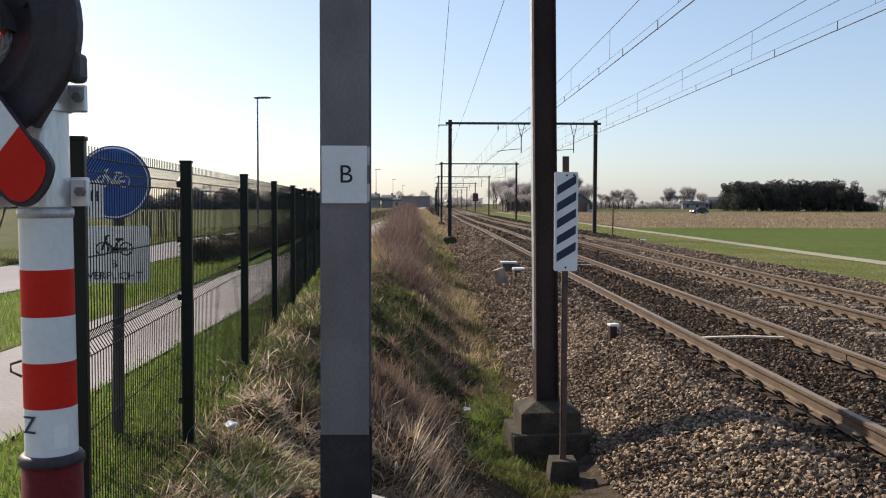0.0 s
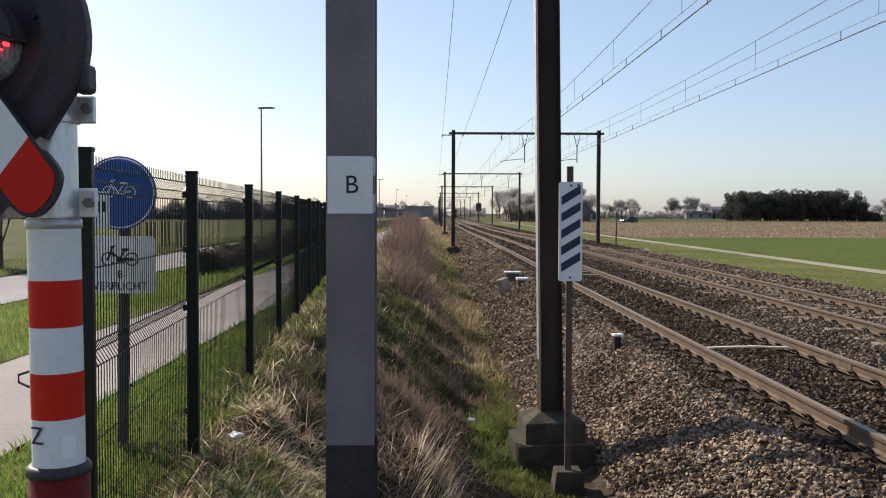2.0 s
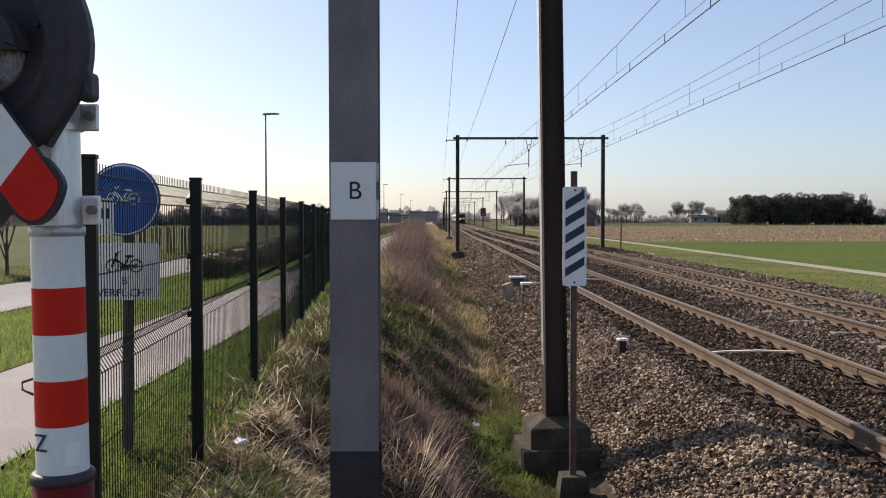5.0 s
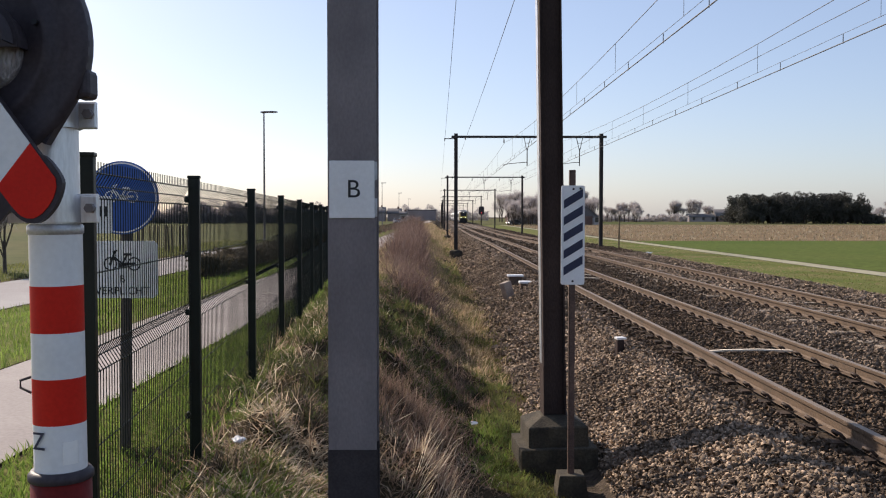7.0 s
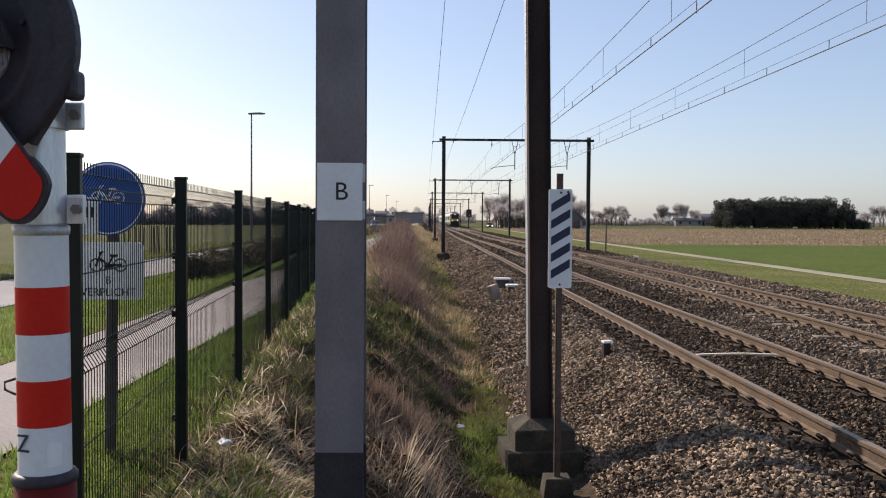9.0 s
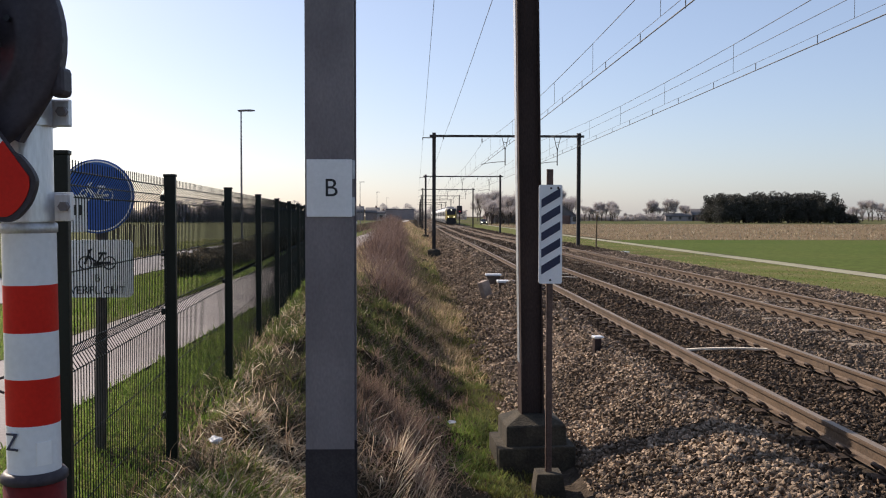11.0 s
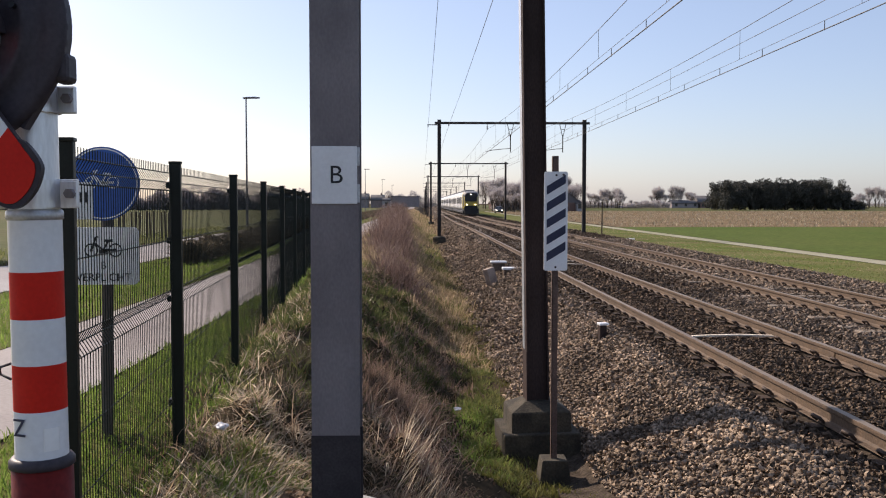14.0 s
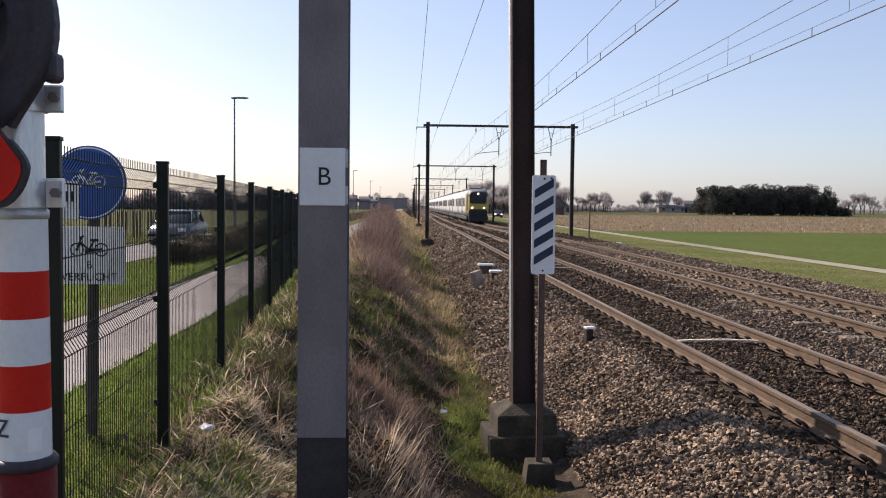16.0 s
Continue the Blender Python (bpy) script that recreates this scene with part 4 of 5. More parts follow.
# cable markers and a small capped stake on the ballast shoulder
def cable_marker(x, y, z, turn, lean, label, h=0.32, w=0.13):
    t = thing("cable_marker", label, "marker", "markers on the ballast")
    t.matrix_basis = Matrix.Translation((x, y, z)) @ pose(0, 0, 0, lean, 0, turn)
    bm = bmesh.new()
    box(bm, -w / 2, w / 2, -w / 2, w / 2, -0.3, h, 0.01)
    part("stake", bm, M["mast"], t)
    bm = bmesh.new()
    box(bm, -w / 2 - 0.01, w / 2 + 0.03, -w / 2 - 0.015, w / 2 + 0.015, h, h + 0.035, 0.008)
    part("cap", bm, M["white"], t, "white painted cap")
    return t


cable_marker(2.74, 13.95, -0.30, 10, 0, "short dark stake with a white cap in the ballast", 0.25, 0.11)


def slab_pile():
    t = thing("concrete_cable_box", "broken concrete cable cover with white-topped slabs on ballast", "cable box", at=(2.25, 29.0, -0.50))
    for x0, x1, y0, y1, z0, z1, m, lab in ((-0.02, 0.50, 0.9, 1.3, 0.36, 0.42, "white", "white painted slab"), (0.22, 0.78, -0.8, -0.35, 0.26, 0.33, "white", "white painted slab"),
                                           (0.26, 0.72, -0.75, -0.38, -0.3, 0.26, "box_brown", "dark concrete box"), (0.03, 0.45, 0.95, 1.25, -0.3, 0.36, "box_brown", "dark concrete box")):
        bm = bmesh.new()
        box(bm, x0, x1, y0, y1, z0, z1, 0.015)
        part("slab", bm, M[m], t, lab)
    bm = bmesh.new()
    box(bm, -0.15, 0.15, -0.11, 0.11, -0.4, 0.38, 0.02)
    o = part("tilted_post", bm, M["concrete_warm"], t, "leaning pale concrete post")
    o.matrix_basis = Matrix.Translation((-0.18, -1.5, 0.0)) @ pose(0, 0, 0, -8, -14, 38)


slab_pile()
for x, y, lab in ((12.25, 63, "thin dark wooden post at the edge of the track"),):
    bm = bmesh.new()
    rod(bm, (0, 0, -0.3), (0.05, 0, 2.35), 0.06, 8, 0.045)
    ob = part("fence_stake", bm, M["wood"])
    ob.location = (x, y, -0.45)
    tagged(ob, lab, "post")
bm = bmesh.new()
box(bm, -0.22, 0.22, -0.2, 0.2, 0, 0.1, 0.02)
ob = part("white_slab", bm, M["white"])
ob.location = (12.9, 57, -0.46)
tagged(ob, "white slab lying in the grass by the track", "slab")


# far colour-light signal
def rail_signal(x, y):
    t = thing("railway_signal", "black colour-light railway signal showing red on a mast", "signal", at=(x, y, -0.5))
    bm = bmesh.new()
    rod(bm, (0, 0, 0), (0, 0, 3.0), 0.09, 8)
    part("mast", bm, M["gantry"], t)
    bm = bmesh.new()
    plate(bm, rounded(-0.75, 0.75, 2.9, 5.2, 0.3), -0.15, 0.1)
    h = part("head", bm, M["black"], t)
    bm = bmesh.new()
    plate(bm, disc(0, 3.5, 0.15, 16), -0.2, -0.16)
    part("lamp", bm, M["redlight"], h, "lit red lamp")


rail_signal(11.9, 258)


# ---- crossing signal with cross board and banded pole ----
def crossing_signal():
    t = thing("crossing_signal", "level crossing signal on a red and white banded pole", "level crossing signal")
    t.matrix_basis = Matrix.Translation((-1.058, 2.6, 0.238)) @ pose(0, 0, 0, 0, -0.55, 0)
    n = 40
    # world heights, measured from the foot of the thing
    bands = [(0.84, 0.985, "white"), (0.985, 1.113, "red"), (1.113, 1.24, "white"), (1.24, 1.37, "red"), (1.37, 1.52, "white")]
    for z0, z1, m in bands:
        bm = bmesh.new()
        pipe(bm, 0.0708, z0, z1, n=n)
        part("band", bm, M[m], t, m + " reflective band")
    bm = bmesh.new()
    pipe(bm, 0.067, 1.52, 3.2, n=n)
    part("tube", bm, M["zinc"], t, "pale grey steel tube")
    bm = bmesh.new()
    loft(bm, [circle(r, n, z) for r, z in ((0.084, -0.1), (0.082, 0.838), (0.071, 0.842))])
    part("lower_sleeve", bm, M["red_dark"], t, "dark red lower sleeve")
    bm = bmesh.new()
    loft(bm, [circle(r, n, z) for r, z in ((0.082, 0.822), (0.088, 0.826), (0.088, 0.842), (0.080, 0.852), (0.0712, 0.853))])
    part("rubber_collar", bm, M["black"], t, "black rubber collar")
    bm = bmesh.new()
    loft(bm, [circle(r, n, z) for r, z in ((0.0712, 1.512), (0.075, 1.516), (0.075, 1.536), (0.069, 1.542))])
    part("tube_ring", bm, M["galv_light"], t)
    bm = bmesh.new()
    path_tube(bm, [(-0.07, -0.02, 1.07), (-0.1, -0.02, 1.085), (-0.1, -0.02, 1.105), (-0.07, -0.02, 1.115)], 0.004, 5)
    part("hook", bm, M["black"], t)
    zed = letter("Z", 0.07, 0, 0, 0.942, M["navy"], t)
    zed.matrix_basis = Matrix.Translation((-0.032, -0.0682, 0)) @ pose(0, 0, 0, 0, 0, -25)
    bm = bmesh.new()
    loft(bm, [[(r * math.sin(radians(d)), -r * math.cos(radians(d)), z) for r, d in [(0.0725, d) for d in range(26, 63, 4)] + [(0.0700, d) for d in range(62, 25, -4)]] for z in (0.876, 0.940)])
    part("sticker", bm, M["sticker"], t, "pale square sticker")
    # clamps
    for z0, z1 in ((1.546, 1.622), (1.806, 1.877)):
        bm = bmesh.new()
        pipe(bm, 0.077, z0, z1, n=n)
        box(bm, 0.084, 0.131, -0.035, -0.022, z0 - 0.002, z1 - 0.004, 0.003)
        box(bm, 0.06, 0.124, -0.012, 0.004, z0 - 0.002, z1 + 0.002, 0.003)
        box(bm, -0.118, -0.07, -0.035, -0.022, z0 - 0.002, z1 + 0.002, 0.003)
        c = part("clamp", bm, M["zinc"], t, "zinc pipe clamp")
        for s in (-1, 1):
            bm = bmesh.new()
            rod(bm, (s * 0.114, -0.055, (z0 + z1) / 2), (s * 0.114, -0.03, (z0 + z1) / 2), 0.014, 6)
            part("bolt", bm, M["galv"], c)
    # lower half cross: two arms falling from one apex, red and white with a black rim
    ax, az = -0.183, 1.935
    for sgn in (1, -1):
        ux, uz = 0.575 * sgn, -0.818
        vx, vz = 0.818 * sgn, 0.575
        skew = 0.30

        def at(l, w):
            return (ax + ux * l + vx * w, az + uz * l + vz * w)
        def soften(points, first, last):
            """Cuts the corners of a stretch of an outline, twice."""
            for _ in range(2):
                run = points[first:last]
                cut = [run[0]]
                for (a0, b0), (a1, b1) in zip(run, run[1:]):
                    cut += [(0.75 * a0 + 0.25 * a1, 0.75 * b0 + 0.25 * b1), (0.25 * a0 + 0.75 * a1, 0.25 * b0 + 0.75 * b1)]
                points = points[:first] + cut + [run[-1]] + points[last:]
                last = first + len(cut) + 1
            return points
        bm = bmesh.new()
        tip = [(0.385, -0.078), (0.43, -0.066), (0.455, -0.035), (0.445, 0.02), (0.42, 0.06), (0.395, 0.082), (0.33, 0.082)]
        plate(bm, [at(*q) for q in soften([(-0.02, 0.070), (-0.02, -0.070), (0.27, -0.070), (0.29, -0.078)] + tip + [(0.31, 0.070)], 2, 12)], -0.217, -0.195)
        arm = part("cross_arm", bm, M["black"], t, "arm of the cross board with black rim")
        for l0, l1, m in ((0.0, 0.035, "white"), (0.035, 0.165, "red"), (0.165, 0.295, "white")):
            if l0 == 0:
                continue
            bm = bmesh.new()
            plate(bm, [at(l0 - skew * 0.067, 0.067), at(l0 + skew * 0.067, -0.067), at(l1 + skew * 0.067, -0.067), at(l1 - skew * 0.067, 0.067)], -0.221, -0.2165)
            part("panel", bm, M[m], arm, m + " film panel")
        bm = bmesh.new()
        plate(bm, [at(*q) for q in soften([(0.295 - skew * 0.067, 0.067), (0.295 + skew * 0.067, -0.067), (0.40, -0.066), (0.425, -0.055), (0.44, -0.03), (0.432, 0.015), (0.41, 0.052), (0.385, 0.067)], 1, 8)], -0.221, -0.2165)
        part("panel", bm, M["red"], arm, "red film end panel")
    # lamp unit: black round backing with a lower point, ringed and hooded lamp
    lx, lz = -0.172, 2.022
    R = 0.327
    pts = [(lx + R * math.cos(radians(d)), lz + R * math.sin(radians(d))) for d in range(-20, 201, 7)]
    pts = pts + [(lx - 0.29, 1.87), (lx - 0.17, 1.754), (lx + 0.02, 1.86), (0.035, 1.752)]
    bm = bmesh.new()
    plate(bm, pts, -0.138, -0.10)
    part("backing_board", bm, M["black"], t, "black backing board")
    bm = bmesh.new()
    loft(bm, [[(lx + r * math.cos(2 * math.pi * i / 48), y, lz + r * math.sin(2 * math.pi * i / 48)) for i in range(48)] for r, y in
              ((0.327, -0.125), (0.327, -0.15), (0.31, -0.158), (0.27, -0.15), (0.238, -0.142), (0.228, -0.160), (0.212, -0.160), (0.195, -0.146), (0.06, -0.142))], cap=False)
    part("lamp_rim", bm, M["black"], t, "black stepped ring around the lamp")
    bm = bmesh.new()
    box(bm, 0.105, 0.153, -0.14, -0.06, 1.874, 1.953, 0.014)
    part("bracket", bm, M["black"], t)
    cx, cz = -0.112, 1.992
    bm = bmesh.new()
    loft(bm, [[(cx + r * math.cos(2 * math.pi * i / 32), y, cz + r * math.sin(2 * math.pi * i / 32)) for i in range(32)] for r, y in
              ((0.10, -0.142), (0.096, -0.16), (0.07, -0.178), (0.03, -0.186), (0.005, -0.188))], cap=True)
    lens = part("lamp_lens", bm, M["glass"], t, "ribbed clear lamp lens")
    bm = bmesh.new()
    for dx, dz, r in ((0.045, -0.024, 0.009), (0.074, 0.000, 0.006), (0.042, -0.006, 0.003), (0.062, -0.014, 0.003)):
        loft(bm, [[(cx + dx + q * r * math.cos(2 * math.pi * i / 12), y, cz + dz + q * r * math.sin(2 * math.pi * i / 12)) for i in range(12)] for q, y in ((1.0, -0.15), (0.9, -0.192), (0.3, -0.196))])
    part("diode_cluster", bm, M["redlight"], lens, "lit red signal diodes")
    bm = bmesh.new()
    arc = [radians(d) for d in range(0, 181, 9)]
    loft(bm, [[(cx + r * math.cos(d), y, cz + 0.005 + r * math.sin(d)) for d in arc] for y, r in ((-0.14, 0.105), (-0.30, 0.112), (-0.30, 0.118), (-0.14, 0.112))], cap=False, closed=False)
    front = [(cx + 0.125 * math.cos(radians(d)), cz + 0.012 + 0.125 * math.sin(radians(d))) for d in range(-6, 189, 8)]
    plate(bm, front, -0.24, -0.225)
    part("hood", bm, M["black"], t, "black visor hood")
    bm = bmesh.new()
    plate(bm, [(-0.05, 1.60), (-0.16, 1.72), (-0.30, 1.60), (-0.16, 1.47)], -0.13, -0.115)
    part("lower_board", bm, M["black"], t, "lower black board corner")
    bm = bmesh.new()
    plate(bm, disc(lx + 0.20, lz + 0.045, 0.008, 10), -0.175, -0.16)
    part("screw", bm, M["rubber"], t)
    return t


SIGNAL = crossing_signal()


# ---- fence ----
def fence():
    t = thing("mesh_fence", "dark green welded mesh fence on square posts along the path", "fence")
    head = math.degrees(math.atan2(0.068, 1.0))
    t.matrix_basis = Matrix.Translation((-1.066, 0, 0.28)) @ pose(0, 0, 0, 0, 0, head)
    L_ = math.hypot(1, 0.068)
    folds = [(1.64, 0.05), (0.96, 0.05)]

    def off(z):
        o = 0.0
        for c, hgt in folds:
            d = abs(z - c)
            if d < hgt:
                o = max(o, 0.03 * (1 - d / hgt))
        return o
    zs = [0.03, 0.25, 0.30, 0.35, 0.62, 0.91, 0.96, 1.01, 1.3, 1.59, 1.64, 1.69, 1.735]
    bm = bmesh.new()
    for i in range(49):
        y = 0.06 + i * 0.0502
        path_tube(bm, [(-0.02 - off(z), y, z) for z in zs], 0.0027, 4)
    for z, o in ((0.10, 0), (0.36, 0), (0.62, 0), (0.91, 0), (1.01, 0), (1.3, 0), (1.59, 0), (1.69, 0), (0.96, 0.03), (1.64, 0.03)):
        rod(bm, (-0.024 - o, 0.03, z), (-0.024 - o, 2.50, z), 0.0034, 4)
    panel = part("mesh_panel", bm, M["green_metal"], t, "green wire mesh panel with folded ridges").data
    bpy.data.objects.remove(t.children[-1])
    bm = bmesh.new()
    box(bm, -0.030, 0.034, -0.02, 0.02, -0.5, 1.745, 0.004)
    post = part("post", bm, M["green_metal"], t).data
    bpy.data.objects.remove(t.children[-1])
    bm = bmesh.new()
    box(bm, -0.034, 0.038, -0.024, 0.024, 1.743, 1.76, 0.004)
    cap = part("post_cap", bm, M["green_metal"], t).data
    bpy.data.objects.remove(t.children[-1])
    bm = bmesh.new()
    box(bm, -0.05, -0.026, -0.03, 0.03, -0.018, 0.018, 0.004)
    clampm = part("clamp", bm, M["green_metal"], t).data
    bpy.data.objects.remove(t.children[-1])
    ys = [3.48 * L_] + [(5.45 + 2.5 * i) * L_ for i in range(7)]
    for y in ys:
        p = shared("post", post, t, (-0.018 if y < 4 else 0, y, 0))
        shared("post_cap", cap, p)
        for z in (0.35, 0.96, 1.3, 1.62):
            shared("clamp", clampm, p, (0, 0, z))
    for y in ys[1:-1]:
        shared("mesh_panel", panel, t, (0, y, 0))
    cut = shared("mesh_panel", panel, t, (0, ys[0], 0))
    cut.scale = (1, 1.97 / 2.51, 1)


fence()


# ---- road signs behind the fence ----
def cycle_sign():
    t = thing("cycle_path_sign", "blue round cycle path sign with white moped panel below", "road sign", at=(-1.875, 5.6, 0.3))
    bm = bmesh.new()
    pipe(bm, 0.034, -0.2, 1.72, 0.0, 0.045, 16)
    part("post", bm, M["sign_post"], t, "grey steel post, coloured dark as if backlit").matrix_basis = Matrix.Translation((-0.045, 0, 0)) @ pose(0, 0, 0, 0, 1.0, 0)
    bm = bmesh.new()
    c, zc, R = -0.034, 1.613, 0.221
    plate(bm, disc(c, zc, R, 56), -0.005, 0.01)
    d = part("disc", bm, M["blue"], t, "blue round plate")
    bm = bmesh.new()
    for k in range(56):
        a0, a1 = 2 * math.pi * k / 56, 2 * math.pi * (k + 1) / 56
        plate(bm, [(c + r * math.cos(q), zc + r * math.sin(q)) for r, q in ((0.204, a0), (0.212, a0), (0.212, a1), (0.204, a1))], -0.0075, -0.0045)
    part("rim_line", bm, M["white"], d, "thin white rim line")
    moped(t, d, c, 1.62, 0.85, -0.0075, M["white"])
    bm = bmesh.new()
    plate(bm, rounded(c - 0.208, c + 0.208, 1.008, 1.353, 0.03), -0.005, 0.01)
    q = part("sub_panel", bm, M["white"], t, "white rectangular panel with moped pictogram")
    moped(t, q, c, 1.215, 0.95, -0.0075, M["ink"])
    letter("B", 0.062, c, -0.006, 1.122, M["ink"], q)
    letter("VERPLICHT", 0.066, c, -0.006, 1.050, M["ink"], q)
    return t


def moped(t, parent, cx, cz, s, y, m):
    """Pictogram: two ring wheels, frame and handlebar."""
    bm = bmesh.new()
    for wx in (-0.075, 0.075):
        for k in range(24):
            a0, a1 = 2 * math.pi * k / 24, 2 * math.pi * (k + 1) / 24
            plate(bm, [(cx + s * (wx + r * math.cos(q)), cz + s * r * math.sin(q)) for r, q in ((0.035, a0), (0.043, a0), (0.043, a1), (0.035, a1))], y, y + 0.003)
        plate(bm, disc(cx + s * wx, cz, 0.010 * s, 10), y, y + 0.003)
    for (x0, z0), (x1, z1), w in (((-0.075, 0), (-0.045, 0.08), 0.006), ((-0.06, 0.075), (-0.03, 0.085), 0.005), ((-0.055, 0.045), (0.0, 0.0), 0.006), ((0.0, 0.0), (0.075, 0.0), 0.008),
                                   ((0.0, 0.0), (0.03, 0.055), 0.006), ((0.01, 0.06), (0.06, 0.06), 0.008), ((-0.02, -0.012), (0.03, -0.012), 0.016)):
        d = Vector((x1 - x0, z1 - z0)).normalized() * w
        plate(bm, [(cx + s * (x0 - d.y), cz + s * (z0 + d.x)), (cx + s * (x0 + d.y), cz + s * (z0 - d.x)), (cx + s * (x1 + d.y), cz + s * (z1 - d.x)), (cx + s * (x1 - d.y), cz + s * (z1 + d.x))], y, y + 0.003)
    return part("pictogram", bm, m, parent)


cycle_sign()


def small_panel_sign():
    t = thing("small_white_sign", "small white panel with dark unreadable writing behind the fence", "sign", at=(-1.86, 5.0, 0.3))
    bm = bmesh.new()
    plate(bm, rounded(-0.10, 0.10, 1.41, 1.61, 0.01), -0.004, 0.006)
    p = part("panel", bm, M["white"], t)
    for i in range(3):
        bm = bmesh.new()
        x = 0.005 + i * 0.03
        box(bm, x, x + 0.012, -0.007, -0.003, 1.50, 1.555)
        part("writing_bar", bm, M["ink"], p)
    bm = bmesh.new()
    pipe(bm, 0.02, -0.1, 1.6, -0.06, 0.03, 12)
    part("post", bm, M["galv"], t)


small_panel_sign()


# ---- street lamps ----
def street_lamp():
    t = thing("street_lamp", "tall slim grey street lamp with a flat head", "street lamp", "street lamps along the road")
    bm = bmesh.new()
    rod(bm, (0, 0, -0.2), (0, 0, 9.45), 0.09, 10, 0.05)
    part("pole", bm, M["galv"], t)
    bm = bmesh.new()
    rod(bm, (-0.18, 0, 9.45), (0.4, 0, 9.48), 0.035, 6)
    part("arm", bm, M["galv"], t)
    bm = bmesh.new()
    loft(bm, [[(x, y * w, 9.5 + z * h) for y, z in ((-1, 0), (-0.7, 1), (0.7, 1), (1, 0), (0.7, -0.5), (-0.7, -0.5))] for x, w, h in ((-0.24, 0.07, 0.05), (0.1, 0.14, 0.08), (0.7, 0.18, 0.09), (1.0, 0.08, 0.05))])
    part("head", bm, M["galv"], t)
    return t


lamp = street_lamp()
lamp.matrix_basis = pose(-12.8, 68.2, -0.06)
for y in (139, 210, 299, 396):
    copy_thing(lamp, pose(-12.8, y, -0.06))


# ---- far trees ----
def bare_tree(seed, height, spread, limbs=7):
    """Trunk, forking limbs and a haze of fine twigs."""
    rg = random.Random(seed)
    t = thing("bare_tree", "leafless tree with a wide fan of fine grey-brown twigs", "tree", "bare trees in the distance")
    bm = bmesh.new()
    rod(bm, (0, 0, -0.3), (0, 0, height * 0.35), height * 0.022, 7, height * 0.016)
    part("trunk", bm, M["bark"], t)
    bm = bmesh.new()
    ends = []

    def grow(p, d, l, r, depth):
        q = p + d * l
        rod(bm, p, q, r, 4, r * 0.6)
        if depth <= 1:
            ends.append((p + d * l * 0.55, d))
        if depth == 0:
            ends.append((q, d))
            return
        for _ in range(3):
            nd = (d + Vector((rg.uniform(-1, 1) * spread, rg.uniform(-1, 1) * spread, rg.uniform(-0.15, 0.5)))).normalized()
            grow(q, nd, l * rg.uniform(0.6, 0.8), r * 0.6, depth - 1)
    for i in range(limbs):
        a_ = 2 * math.pi * i / limbs + rg.uniform(-0.3, 0.3)
        d = Vector((math.cos(a_) * spread, math.sin(a_) * spread, 1)).normalized()
        grow(Vector((0, 0, height * rg.uniform(0.12, 0.34))), d, height * 0.24, height * 0.009, 2)
    part("branchwork", bm, M["bark"], t)
    n = 18
    rgn = np.random.default_rng(seed)
    P = np.repeat(np.array([list(q) for q, _ in ends]), n, 0)
    D = np.repeat(np.array([list(d) for _, d in ends]), n, 0) * 0.9 + rgn.normal(0, 0.38, (len(P), 3))
    D /= np.linalg.norm(D, axis=1)[:, None]
    P = P + rgn.normal(0, height * 0.03, P.shape)
    ln = height * rgn.uniform(0.06, 0.17, (len(P), 1))
    S = np.cross(D, rgn.normal(0, 1, D.shape))
    S = S / np.linalg.norm(S, axis=1)[:, None] * height * 0.0018
    V = np.stack([P - S, P + S, P + D * ln], 1).reshape(-1, 3)
    o = new("crown", big_mesh("crown", V, np.arange(len(V)).reshape(-1, 3), M["twig"]))
    o.parent = t
    return t


TREES = [bare_tree(3, 9.0, 0.36), bare_tree(8, 10.5, 0.30), bare_tree(14, 7.5, 0.46)]
SPOTS = []
rg = random.Random(5)
for x0, x1, y, n, s0, s1 in ((19.8, 31, 258, 26, 0.65, 0.9), (30, 45, 275, 18, 0.7, 1.0), (46, 60, 380, 10, 0.5, 0.9), (75, 92, 420, 14, 0.7, 1.0), (55, 76, 430, 7, 0.4, 0.6), (115, 138, 460, 16, 0.9, 1.25), (152, 175, 350, 9, 0.5, 0.75),
                             (-70, -24, 380, 22, 0.4, 0.7), (-190, -70, 420, 30, 0.5, 0.9), (-25, -9, 420, 8, 0.4, 0.7), (95, 116, 470, 8, 0.35, 0.5), (170, 330, 520, 16, 0.5, 0.9), (209, 250, 450, 16, 1.0, 1.3), (26, 64, 400, 30, 1.15, 1.45)):
    for _ in range(n):
        SPOTS.append((rg.uniform(x0, x1), y + rg.uniform(-12, 12), rg.uniform(s0, s1)))
SPOTS += [(45.5, 270, 1.15), (-13.8, 29.5, 0.33), (-15.4, 31.5, 0.38), (-14.6, 27.5, 0.28)]
for i, (x, y, s) in enumerate(SPOTS):
    c = copy_thing(TREES[i % 3], pose(x, y, float(terrain(x, y)), 0, 0, rg.uniform(0, 360)))
    c.scale = (s, s, s * rg.uniform(0.9, 1.1))
for t_, (x, y) in zip(TREES, ((26, 268), (37, 284), (82, 415))):
    t_.matrix_basis = pose(x, y, -0.5, 0, 0, 40) @ Matrix.Diagonal((0.8, 0.8, 0.8, 1))


